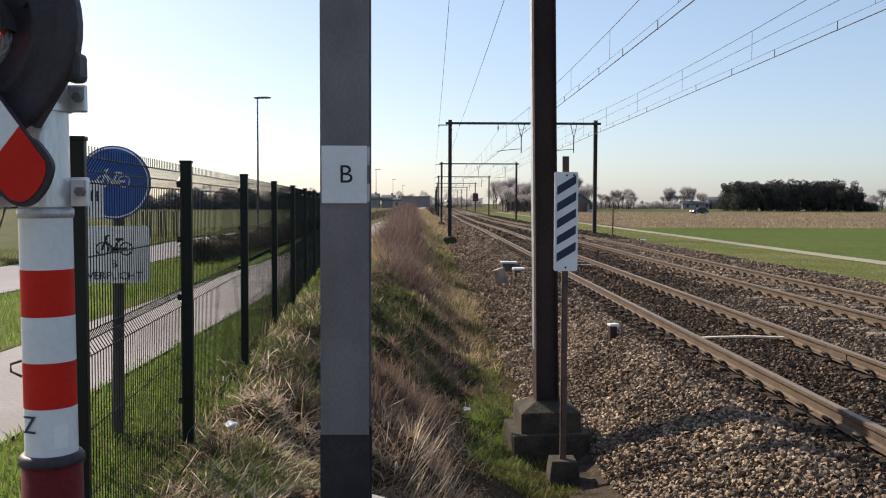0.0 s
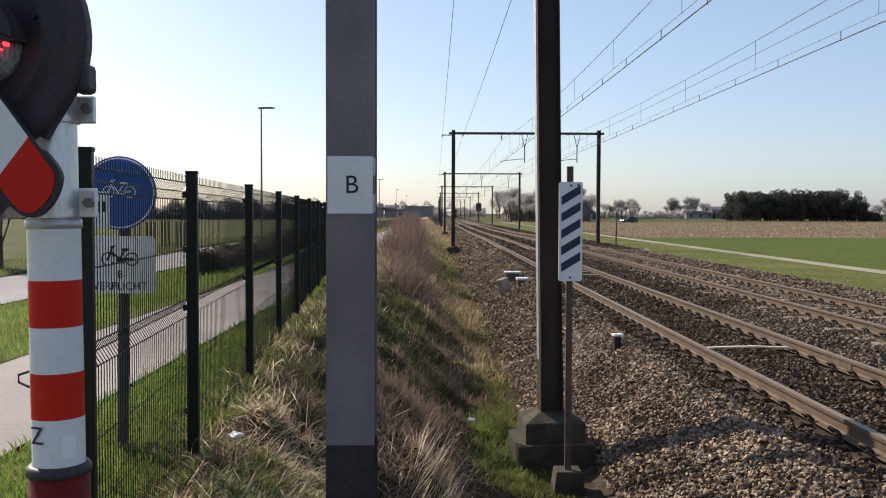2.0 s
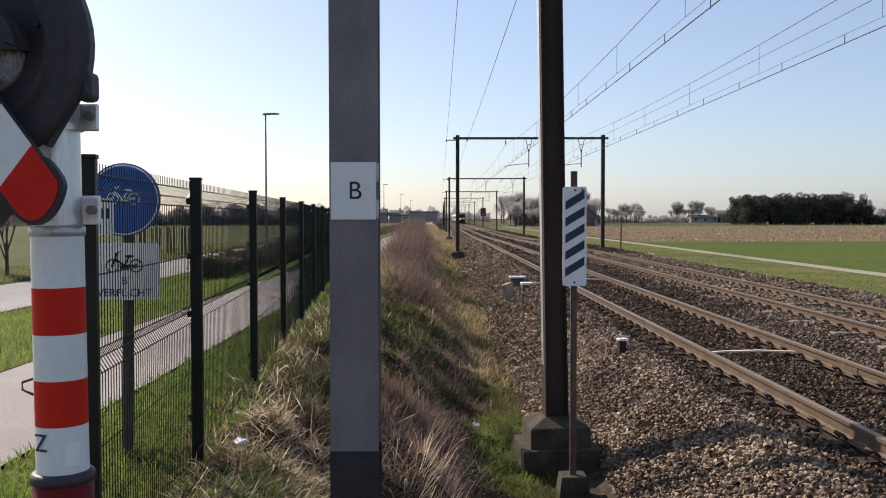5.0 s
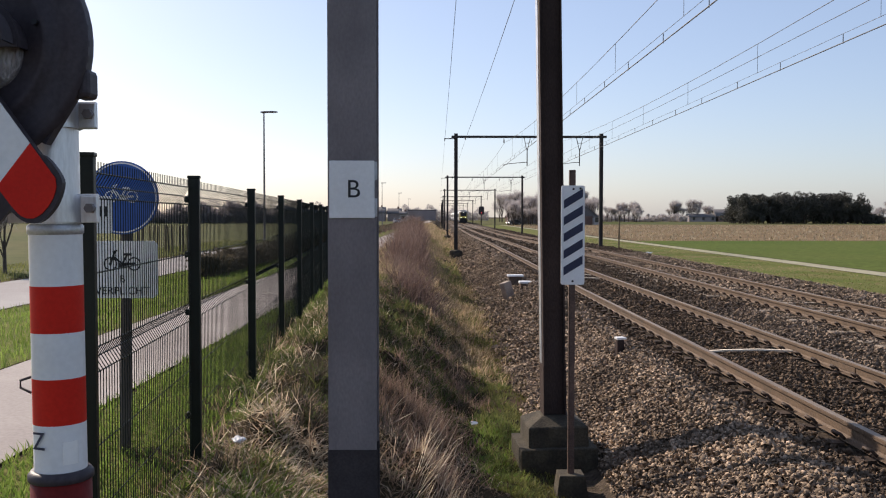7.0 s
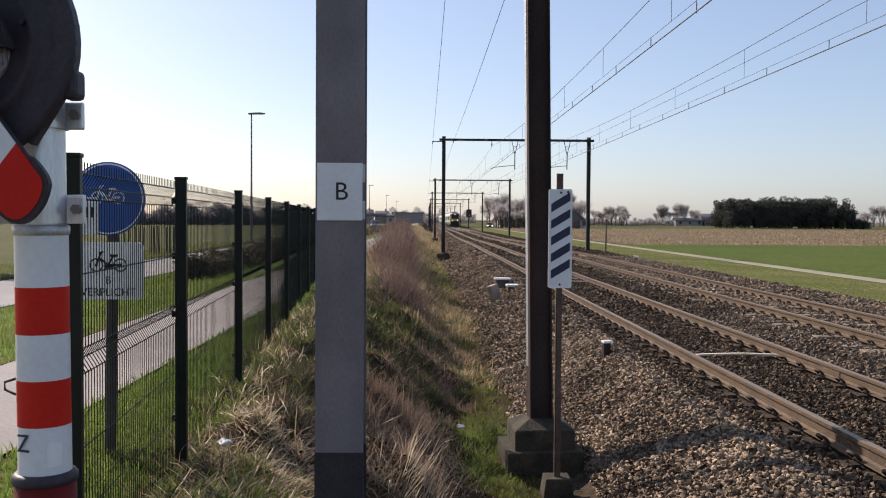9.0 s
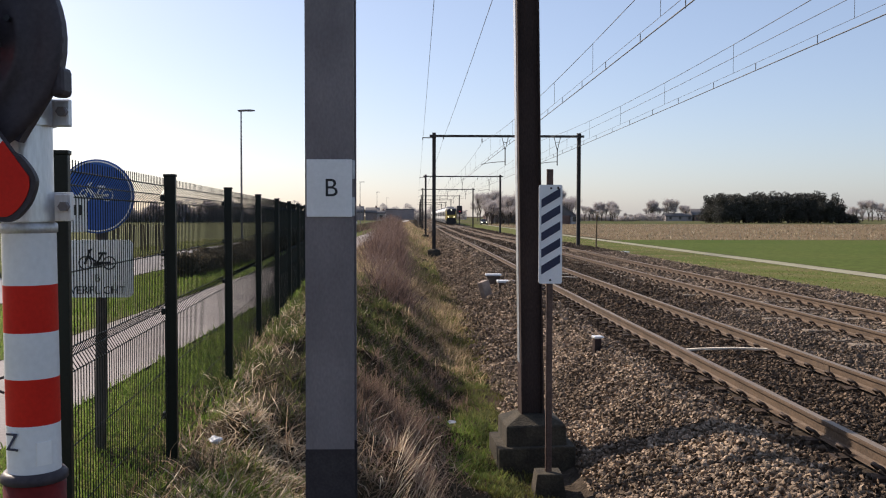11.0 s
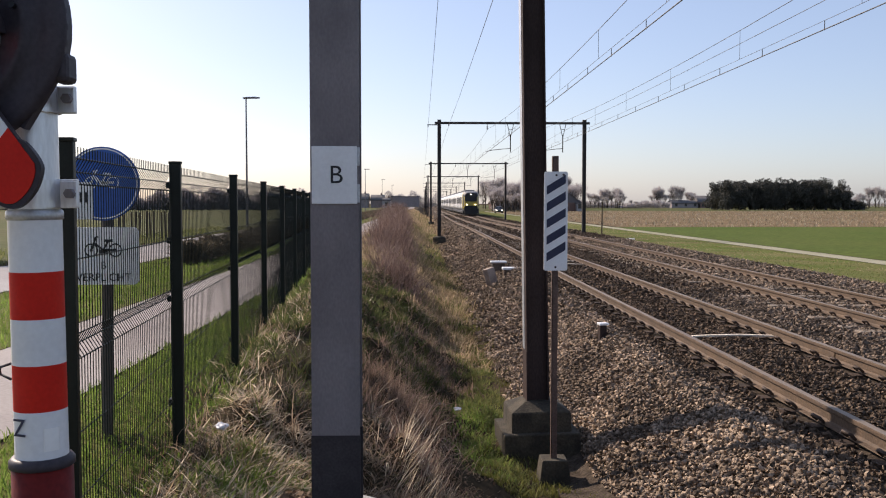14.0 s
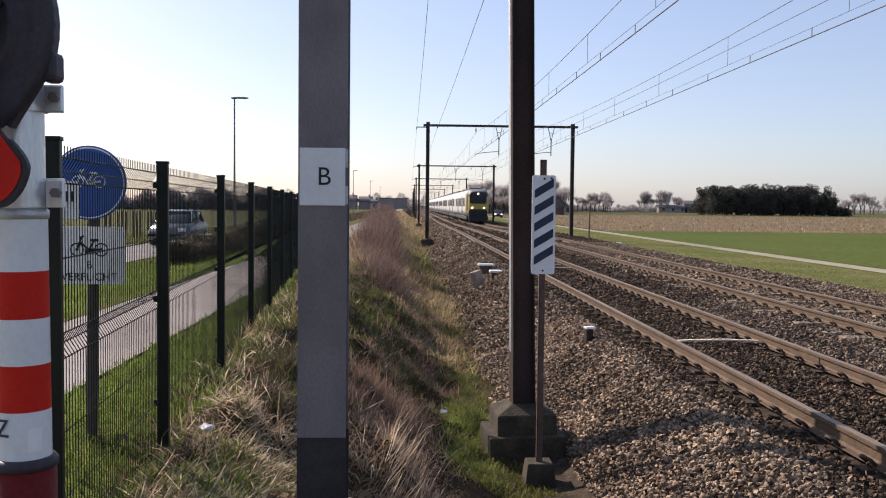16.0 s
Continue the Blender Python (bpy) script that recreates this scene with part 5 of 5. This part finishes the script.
def evergreen(seed, height, width):
    rgn = np.random.default_rng(seed)
    t = thing("evergreen_tree", "dense dark evergreen tree with an uneven crown", "tree", "trees of the copse")
    bm = bmesh.new()
    rod(bm, (0, 0, -0.3), (0.2, 0.1, height * 0.75), 0.26, 7, 0.09)
    part("trunk", bm, M["bark"], t)
    k = 22
    zc = rgn.uniform(0.10, 0.88, k)
    reach = width * 0.30 * np.sqrt(np.clip(1 - ((zc - 0.48) / 0.5) ** 2, 0.02, 1))
    C = np.stack([rgn.normal(0, 0.75, k) * reach, rgn.normal(0, 0.75, k) * reach, height * zc], 1)
    Rk = width * rgn.uniform(0.15, 0.25, k)
    n = 6500
    i = rgn.integers(0, k, n)
    d = rgn.normal(0, 1, (n, 3))
    d /= np.linalg.norm(d, axis=1)[:, None]
    P = C[i] + d * Rk[i][:, None] * rgn.uniform(0.6, 1.05, (n, 1))
    A = rgn.normal(0, 1, (n, 3))
    B = rgn.normal(0, 1, (n, 3))
    sc = rgn.uniform(0.15, 0.34, (n, 1))
    A, B = A / np.linalg.norm(A, axis=1)[:, None] * sc, B / np.linalg.norm(B, axis=1)[:, None] * sc
    V = np.stack([P - A, P + B, P + A], 1).reshape(-1, 3)
    o = new("crown", big_mesh("crown", V, np.arange(len(V)).reshape(-1, 3), M["pine"]))
    o.parent = t
    return t


EV = [evergreen(1, 10.5, 7.0), evergreen(2, 11.0, 6.5), evergreen(4, 10.0, 7.5)]
for i in range(36):
    row = i // 12
    x, y = 105.3 + (i % 12) * 3.55 + rg.uniform(-0.9, 0.9), 314 + row * 7 + rg.uniform(-1.5, 1.5)
    c = copy_thing(EV[i % 3], pose(x, y, -0.5, 0, 0, rg.uniform(0, 360)))
    s = rg.uniform(0.86, 1.08)
    c.scale = (s, s, s * (0.97 if i % 12 < 3 else 0.6 if i % 12 == 11 else 1.0))
for t_, (x, y) in zip(EV, ((106, 331), (122, 332), (140, 331))):
    t_.matrix_basis = pose(x, y, -0.5)


def hedgerow(x0, x1, y, h, n, label, m):
    x = RNG.uniform(x0, x1, n)
    top = h * (0.7 + 0.3 * lumps(x, x * 0 + y, 0.11) + 0.15 * lumps(x, x * 0, 0.5))
    z = terrain(x, x * 0 + y) + top * RNG.uniform(0, 1, n)
    V, F = blades(x, y + RNG.normal(0, 1.5, n), z, 0.9, 2.0, 0.4)
    ob = new("hedgerow", big_mesh("hedgerow", V, F, M[m]))
    tagged(ob, label, "hedge", "hedgerows in the distance", "stuff")


hedgerow(48, 118, 440, 3.4, 5000, "grey-brown hedgerow at the far field edge", "twig")
hedgerow(146, 153, 318, 3.5, 900, "low dark bushes beside the copse", "pine")
hedgerow(-22, 30, 560, 9.0, 5000, "grey-brown woodland far along the railway", "twig")
hedgerow(22, 48, 290, 5.0, 6000, "brown leafless undergrowth", "twig")
hedgerow(118, 420, 620, 4.0, 6000, "far hedgerow on the horizon", "twig")
hedgerow(-260, -28, 330, 7.5, 9000, "grey-brown woodland edge beyond the meadow", "twig")
hedgerow(-170, -38, 255, 6.8, 34000, "dense grey-brown thicket beyond the meadow", "thicket")
hedgerow(-420, -60, 460, 6.0, 7000, "grey-brown tree line on the horizon", "twig")


# ---- far buildings ----
def house(x, y, w, d, h, roof, wall, roof_m, label, turn=0, windows=2):
    t = thing("house", label, "house", "houses in the distance", (x, y, float(terrain(x, y)) - 0.1), turn)
    bm = bmesh.new()
    box(bm, -w / 2, w / 2, -d / 2, d / 2, 0, h)
    part("wall", bm, M[wall], t)
    bm = bmesh.new()
    if roof > 0.5:
        prof = [(-d / 2 - 0.3, h - 0.1), (0, h + roof), (d / 2 + 0.3, h - 0.1), (d / 2 + 0.3, h + 0.1), (0, h + roof + 0.22), (-d / 2 - 0.3, h + 0.1)]
        loft(bm, [[(sx, a_, b_) for a_, b_ in prof] for sx in (-w / 2 - 0.2, w / 2 + 0.2)])
        for sx in (-w / 2 + 0.02, w / 2 - 0.02):
            f = bm.faces.new([bm.verts.new(v) for v in ((sx, -d / 2, h), (sx, d / 2, h), (sx, 0, h + roof))])
    else:
        box(bm, -w / 2 - 0.2, w / 2 + 0.2, -d / 2 - 0.2, d / 2 + 0.2, h, h + 0.4)
    part("roof", bm, M[roof_m], t)
    for i in range(windows):
        for fl in range(2 if h > 4.5 else 1):
            wx = -w / 2 + (i + 0.5) * w / windows
            bm = bmesh.new()
            box(bm, wx - 0.6, wx + 0.6, -d / 2 - 0.03, -d / 2 + 0.05, 0.9 + fl * 2.7, 2.3 + fl * 2.7, 0.02)
            part("window", bm, M["pane"], t)
    if roof > 0.5:
        bm = bmesh.new()
        box(bm, w * 0.25 - 0.3, w * 0.25 + 0.3, -0.3, 0.3, h + roof * 0.5, h + roof + 0.9)
        part("chimney", bm, M["brick"], t)
    return t


house(-7.0, 395, 11.6, 10, 4.4, 0.2, "far_wall", "slate", "long flat-roofed building beside the railway, walls greyed for haze", 0, 0)
for x, y, w, h, r in ((-31.5, 372, 6.5, 3.2, 2.2), (-24.5, 376, 6.0, 3.4, 2.3), (-18.0, 380, 5.5, 3.2, 2.0), (-40, 368, 8, 3.2, 2.2)):
    house(x, y, w, 9, h, r, "far_wall", "slate", "low brick house, walls greyed for haze, with a dark pitched roof", 0, 0)
house(-14.2, 372, 3.0, 6, 3.0, 0.9, "plaster", "slate", "small grey shed between the houses", 0, 1)
house(28.5, 345, 5.0, 6, 2.3, 1.9, "brick", "tiles", "brick farmhouse with a red tiled roof", 25, 2)
house(35, 340, 10, 8, 3.0, 2.6, "brick", "slate", "brick barn with a dark roof", 0, 2)
house(41.5, 265, 6, 7, 2.6, 2.6, "brick", "slate", "dark gabled farm shed with a white end wall", 90, 1)
house(140, 455, 10, 8, 3.0, 3.0, "brick", "slate", "farmhouse among bare trees on the horizon", 0, 2)
house(129, 455, 14, 8, 2.4, 1.4, "far_wall", "slate", "long low farm shed on the horizon", 0, 3)
house(44.5, 263, 2.0, 6, 2.2, 0.2, "plaster", "slate", "small white lean-to beside the farm shed", 0, 1)

# timber stakes at the roadside
bm = bmesh.new()
rod(bm, (0, 0, -0.3), (0, 0, 1.38), 0.05, 7, 0.045)
stake = part("timber_stake", bm, M["wood"])
tagged(stake, "weathered brown timber stake beyond the road", "stake", "timber stakes")
stake.matrix_basis = pose(-13.0, 48, -0.06)
for i in range(1, 11):
    copy_thing(stake, pose(-13.0 - 0.26 * i, 48 + 0.25 * (i % 3), -0.06 + 0.06 * (i % 2), 0, rg.uniform(-2, 2), 0))


# ---- the train ----
def car_section(w, z0, z1, r, n=6):
    return rounded(-w / 2, w / 2, z0, z1, r, n)


def train():
    t = thing("passenger_train", "white electric passenger train with a yellow and black rounded front", "train")
    yy = 0.0
    for k in range(8):
        ln = 26.0
        bm = bmesh.new()
        if k == 0:
            shape = ((0.0, 0.72, 0.45, 0.55), (0.12, 0.76, 0.30, 0.6), (0.45, 0.83, 0.17, 0.68), (1.0, 0.92, 0.06, 0.72), (1.7, 0.985, 0.0, 0.75), (2.4, 1.0, 0, 0.75), (ln, 1.0, 0, 0.75))
        else:
            shape = ((0.0, 1.0, 0, 0.75), (ln, 1.0, 0, 0.75))
        rings = [[(x, yy + y, z) for x, z in car_section(2.82 * w, 0.75, 4.0 - dz, r)] for y, w, dz, r in shape]
        loft(bm, rings)
        for f in bm.faces:
            c = f.calc_center_median()
            f.normal_update()
            if abs(f.normal.z) > 0.75 and c.z > 3.3:
                f.material_index = 1
            elif k == 0 and c.y < 1.75:
                f.material_index = 3 if c.y < 0.9 and c.z > 2.3 else 2
        body = part("carriage_body" if k else "front_carriage_body", bm, [M["train_white"], M["train_grey"], M["train_yellow"], M["rubber"]], t)
        for s in (-1, 1):
            for i in range(9):
                y0 = yy + 2.6 + i * 2.45
                bm = bmesh.new()
                door = i in (2, 6)
                x = s * 1.41
                if door:
                    box(bm, x - 0.02, x + 0.02, y0 + 0.3, y0 + 1.6, 1.15, 3.15, 0.01)
                    part("door", bm, M["train_window"], body, "dark glazed sliding door")
                else:
                    box(bm, x - 0.015, x + 0.015, y0, y0 + 2.05, 1.95, 3.0, 0.01)
                    part("window", bm, M["train_window"], body)
        bm = bmesh.new()
        box(bm, -1.3, 1.3, yy + 1.0, yy + ln - 0.5, 0.35, 0.8, 0.05)
        for y in (2.6, 5.0, ln - 5.4, ln - 3.0):
            for s in (-1, 1):
                rod(bm, (s * 0.65, yy + y, 0.46), (s * 0.82, yy + y, 0.46), 0.455, 16)
        part("underframe", bm, M["rubber"], body, "dark underframe with wheels")
        for y0 in (4, 10, 17):
            bm = bmesh.new()
            box(bm, -0.8, 0.8, yy + y0, yy + y0 + 3.5, 3.97, 4.24, 0.08)
            part("roof_unit", bm, M["train_grey"], body)
        if k:
            bm = bmesh.new()
            box(bm, -1.2, 1.2, yy - 0.55, yy + 0.05, 0.9, 3.85, 0.1)
            part("gangway", bm, M["rubber"], t, "black rubber gangway")
        yy += ln + 0.5
    # front: black gasket, cab glass, yellow bar, lamps
    bm = bmesh.new()
    plate(bm, rounded(-0.98, 0.98, 2.26, 3.58, 0.34, 8), -0.05, 0.3)
    g = part("cab_glass", bm, M["train_window"], t, "large dark cab window")
    bm = bmesh.new()
    plate(bm, rounded(-1.10, 1.10, 0.22, 1.62, 0.36, 6), -0.22, 0.7)
    part("front_apron", bm, M["rubber"], t, "black lower front")
    bm = bmesh.new()
    plate(bm, rounded(-1.02, 1.02, 1.58, 2.28, 0.2, 6), -0.12, 0.3)
    nose = part("front_bar", bm, M["train_yellow"], t, "yellow front panel")
    for x, z in ((-0.70, 1.78), (0.70, 1.78), (0.0, 3.60)):
        bm = bmesh.new()
        plate(bm, disc(x, z - (0.15 if z > 3 else 0), 0.085, 16), -0.26, -0.1)
        part("headlamp", bm, M["headlight"], t, "lit headlamp")
    bm = bmesh.new()
    rod(bm, (0, -0.55, 1.0), (0, 0, 1.0), 0.14, 10)
    for s in (-1, 1):
        rod(bm, (s * 0.87, -0.5, 1.02), (s * 0.87, 0, 1.02), 0.16, 10)
    part("coupler", bm, M["rubber"], t)
    return t


# ---- cars ----
def motor_car(label, paint, tall=1.48, lights=True):
    """A small car whose front points along -Y."""
    t = thing("car", label, "car", "cars on the roads")
    low = [(-2.05, 0.35, 0.55, 0.80), (-1.95, 0.25, 0.72, 0.86), (-1.2, 0.22, 0.90, 0.88), (-0.85, 0.22, 0.95, 0.88), (1.6, 0.22, 0.98, 0.88), (2.0, 0.28, 0.92, 0.84), (2.08, 0.38, 0.75, 0.8)]
    bm = bmesh.new()
    rings = []
    for y, z0, z1, w in low:
        rings.append([(s * w * k, y, z) for s, k, z in ((-1, 0.92, z0), (-1, 1, z0 + 0.15), (-1, 1, z1 - 0.15), (-1, 0.9, z1), (1, 0.9, z1), (1, 1, z1 - 0.15), (1, 1, z0 + 0.15), (1, 0.92, z0))])
    loft(bm, rings)
    body = part("body", bm, M[paint], t)
    bm = bmesh.new()
    cab = [(-1.0, 0.93, 0.94, 0.74), (-0.35, 0.93, tall - 0.06, 0.64), (0.2, 0.93, tall, 0.63), (1.2, 0.93, tall - 0.05, 0.62), (1.75, 0.93, tall - 0.35, 0.66), (1.95, 0.93, 0.95, 0.72)]
    loft(bm, [[(-0.78, y, z0), (-w, y, z1 - 0.05), (-w + 0.08, y, z1), (w - 0.08, y, z1), (w, y, z1 - 0.05), (0.78, y, z0)] for y, z0, z1, w in cab])
    part("cabin_glass", bm, M["pane"], t, "dark cabin windows")
    bm = bmesh.new()
    loft(bm, [[(-w, y, z - 0.03), (-w + 0.06, y, z + 0.02), (w - 0.06, y, z + 0.02), (w, y, z - 0.03)] for y, z, w in ((-0.38, tall - 0.05, 0.64), (0.2, tall + 0.01, 0.645), (1.25, tall - 0.04, 0.63))])
    part("roof", bm, M[paint], t)
    for y in (-0.92, 0.32, 1.42):
        bm = bmesh.new()
        for s in (-1, 1):
            rod(bm, (s * 0.79, y - (0.1 if y < 0 else 0), 0.94), (s * 0.645, y + (0.55 if y < 0 else 0 if y < 1 else -0.2), tall - 0.04), 0.035, 5)
        part("pillar", bm, M[paint], t)
    for y in (-1.28, 1.32):
        for s in (-1, 1):
            bm = bmesh.new()
            rod(bm, (s * 0.68, y, 0.31), (s * 0.89, y, 0.31), 0.31, 18)
            wh = part("wheel", bm, M["rubber"], t)
            bm = bmesh.new()
            rod(bm, (s * 0.885, y, 0.31), (s * 0.90, y, 0.31), 0.2, 12)
            part("rim", bm, M["galv_light"], wh)
    for s in (-1, 1):
        bm = bmesh.new()
        box(bm, s * 0.62 - 0.15, s * 0.62 + 0.15, -2.07, -1.9, 0.60, 0.74, 0.03)
        part("headlight", bm, M["headlight"] if lights else M["white"], t)
        bm = bmesh.new()
        box(bm, s * 0.93 - 0.08, s * 0.93 + 0.08, -0.75, -0.6, 0.93, 1.06, 0.02)
        part("door_mirror", bm, M[paint], t)
    bm = bmesh.new()
    box(bm, -0.5, 0.5, -2.09, -2.0, 0.36, 0.5, 0.02)
    part("grille", bm, M["rubber"], t)
    return t


TRAIN = train()
ROAD_CAR = motor_car("silver car driving along the country road", "car_silver", 1.5, False)
FARM_CAR = motor_car("dark car driving along the farm track", "car_dark", 1.48)

# ---- litter ----
for x, y, m, lab, s in ((0.43, 11.3, "litter", "small white plastic scrap in the ditch grass", 0.05), (0.25, 11.8, "litter_blue", "bluish crumpled wrapper in the brambles", 0.06), (-1.25, 5.75, "litter", "small clear plastic scrap by the fence", 0.05)):
    bm = bmesh.new()
    bmesh.ops.create_icosphere(bm, subdivisions=2, radius=s)
    r_ = random.Random(len(lab))
    for v in bm.verts:
        v.co *= r_.uniform(0.6, 1.2)
        v.co.z *= 0.5
    ob = part("litter", bm, M[m])
    ob.location = (x, y, float(terrain(x, y)) + 0.10)
    tagged(ob, lab, "litter", "litter in the ditch")

# ---- ballast stones ----
STONE_V = np.array([[-1, -0.7, -0.4], [0.8, -1, -0.5], [1, 0.7, -0.3], [-0.7, 1, -0.5], [-0.6, -0.6, 0.7], [0.7, -0.5, 0.5], [0.5, 0.7, 0.8], [-0.8, 0.5, 0.45]])
STONE_F = np.array([[0, 1, 5], [0, 5, 4], [1, 2, 6], [1, 6, 5], [2, 3, 7], [2, 7, 6], [3, 0, 4], [3, 4, 7], [4, 5, 6], [4, 6, 7]])


def stones(name, n, x0, x1, y0, y1, size, material, label, power=1.0, keep=None):
    x = RNG.uniform(x0, x1, n)
    y = y0 + (y1 - y0) * RNG.uniform(0, 1, n) ** power
    if keep is not None:
        k = keep(x, y)
        x, y = x[k], y[k]
    off = np.min(np.abs(x[:, None] - np.array([3.627, 5.133, 7.247, 8.753])), axis=1)
    k = (off > 0.15) & (x > 1.2 + 0.16 * lumps(x, y, 2.3))          # clear of the rails, ragged at the edge
    x, y = x[k], y[k]
    n = len(x)
    s = size * RNG.uniform(0.6, 1.35, n)
    q = RNG.normal(0, 1, (n, 4))
    q /= np.linalg.norm(q, axis=1)[:, None]
    w, a_, b_, c = q.T
    Rm = np.stack([1 - 2 * (b_ * b_ + c * c), 2 * (a_ * b_ - c * w), 2 * (a_ * c + b_ * w), 2 * (a_ * b_ + c * w), 1 - 2 * (a_ * a_ + c * c), 2 * (b_ * c - a_ * w),
                   2 * (a_ * c - b_ * w), 2 * (b_ * c + a_ * w), 1 - 2 * (a_ * a_ + b_ * b_)], 1).reshape(n, 3, 3)
    base = STONE_V[None] * RNG.uniform(0.7, 1.2, (n, 8, 1)) * RNG.uniform(0.42, 1.38, (n, 1, 3)) * s[:, None, None] * 0.5
    V = np.einsum("nij,nkj->nki", Rm, base)
    V[:, :, 2] *= 0.85
    z = terrain(x, y) + s * RNG.uniform(-0.1, 0.75, n)
    V += np.stack([x, y, z], 1)[:, None]
    F = (np.arange(n)[:, None, None] * 8 + STONE_F[None]).reshape(-1, 3)
    ob = new(name, big_mesh(name, V.reshape(-1, 3), F, material))
    return tagged(ob, label, "ballast", "ballast stones", "stuff")


stones("ballast_stones", 56000, 1.15, 3.15, 5.5, 17, 0.043, M["stone"], "sunlit grey-brown crushed stone on the ballast shoulder", 1.1, lambda x, y: (x > 1.72) | (y > 11.2))
stones("ballast_stones", 26000, 3.0, 5.6, 5.5, 20, 0.040, M["stone_rust"], "rust-brown crushed stone between the rails", 1.1)
stones("ballast_stones", 9000, 5.4, 7.2, 8.5, 22, 0.045, M["stone_grey"], "grey-brown crushed stone between the tracks", 1.1)
stones("ballast_stones", 30000, 7.0, 11.75, 8.5, 24, 0.045, M["stone"], "pale dusty crushed stone of the further track", 1.1)
stones("ballast_stones", 19000, 1.05, 3.3, 17, 48, 0.058, M["stone"], "crushed stone on the ballast shoulder further along", 1.4)
stones("ballast_stones", 8000, 3.2, 5.7, 20, 55, 0.065, M["stone_rust"], "rust-brown crushed stone on the nearer track further along", 1.4)
stones("ballast_stones", 5000, 5.6, 7.2, 20, 55, 0.062, M["stone_rust"], "rust-brown crushed stone between the tracks further along", 1.4)
stones("ballast_stones", 27000, 7.0, 11.75, 22, 55, 0.062, M["stone"], "dusty crushed stone on the further track", 1.4)
stones("ballast_stones", 14000, 1.1, 3.3, 46, 150, 0.10, M["stone"], "crushed stone on the far ballast shoulder", 1.5)
stones("ballast_stones", 12000, 3.3, 11.9, 52, 170, 0.10, M["stone_rust"], "rust-brown crushed stone on the far tracks", 1.5)


# single stones lying on top of the shoulder
rgs = np.random.default_rng(21)
kinds = []
for k in range(8):
    V = STONE_V * rgs.uniform(0.75, 1.2, (8, 1)) * rgs.uniform(0.5, 1.3, (1, 3)) * 0.024
    kinds.append(big_mesh("stone", V, STONE_F, M["stone_single"]))
for i in range(300):
    x, y = rgs.uniform(1.9, 3.3), 6.2 + 3.2 * rgs.uniform(0, 1) ** 1.3
    o = shared("stone", kinds[i % 8], BED)
    o.matrix_basis = pose(x, y, float(terrain(x, y)) + 0.024, *rgs.uniform(0, 360, 3))


# ---- movement ----
def motions():
    # the crossing lamp flashes: its diodes come forward in the lens and sink back behind it
    diodes = next(o for o in SIGNAL.children_recursive if o.name == "diode_cluster")
    rows = []
    for k in range(18):
        lit = 0.17 + 0.915 * k
        rows += [(lit - 0.27, 0.06), (lit - 0.20, 0.0), (lit + 0.20, 0.0), (lit + 0.27, 0.06)]
    rows = [(0.0, 0.0)] + [r for r in rows if 0.05 < r[0] < 15.9] + [(16.0, 0.06)]
    walk(diodes, [(t, pose(0, y, 0)) for t, y in rows])
    walk(TRAIN, [(t, pose(8.0, 109 + 21.3 * (16 - t), -0.2)) for t in (0.0, 4.0, 8.0, 12.0, 16.0)])
    walk(ROAD_CAR, [(t, pose(-10.3, 41.8 + 20.8 * (16 - t), -0.025)) for t in (0.0, 4.0, 8.0, 12.0, 16.0)])
    rows = [(0, 64, 222, -75), (1, 56, 225, -72), (2, 48, 230, -70), (3, 41, 238, -68), (5, 30, 248, -66), (7, 20.8, 258, -60), (8, 18.6, 260, -30), (9, 17.8, 258, -5), (11.5, 17.7, 240, 0), (14, 17.7, 214, 0), (16, 17.7, 187, 0)]
    walk(FARM_CAR, [(t, pose(x, y, -0.46, 0, 0, r)) for t, x, y, r in rows])


motions()
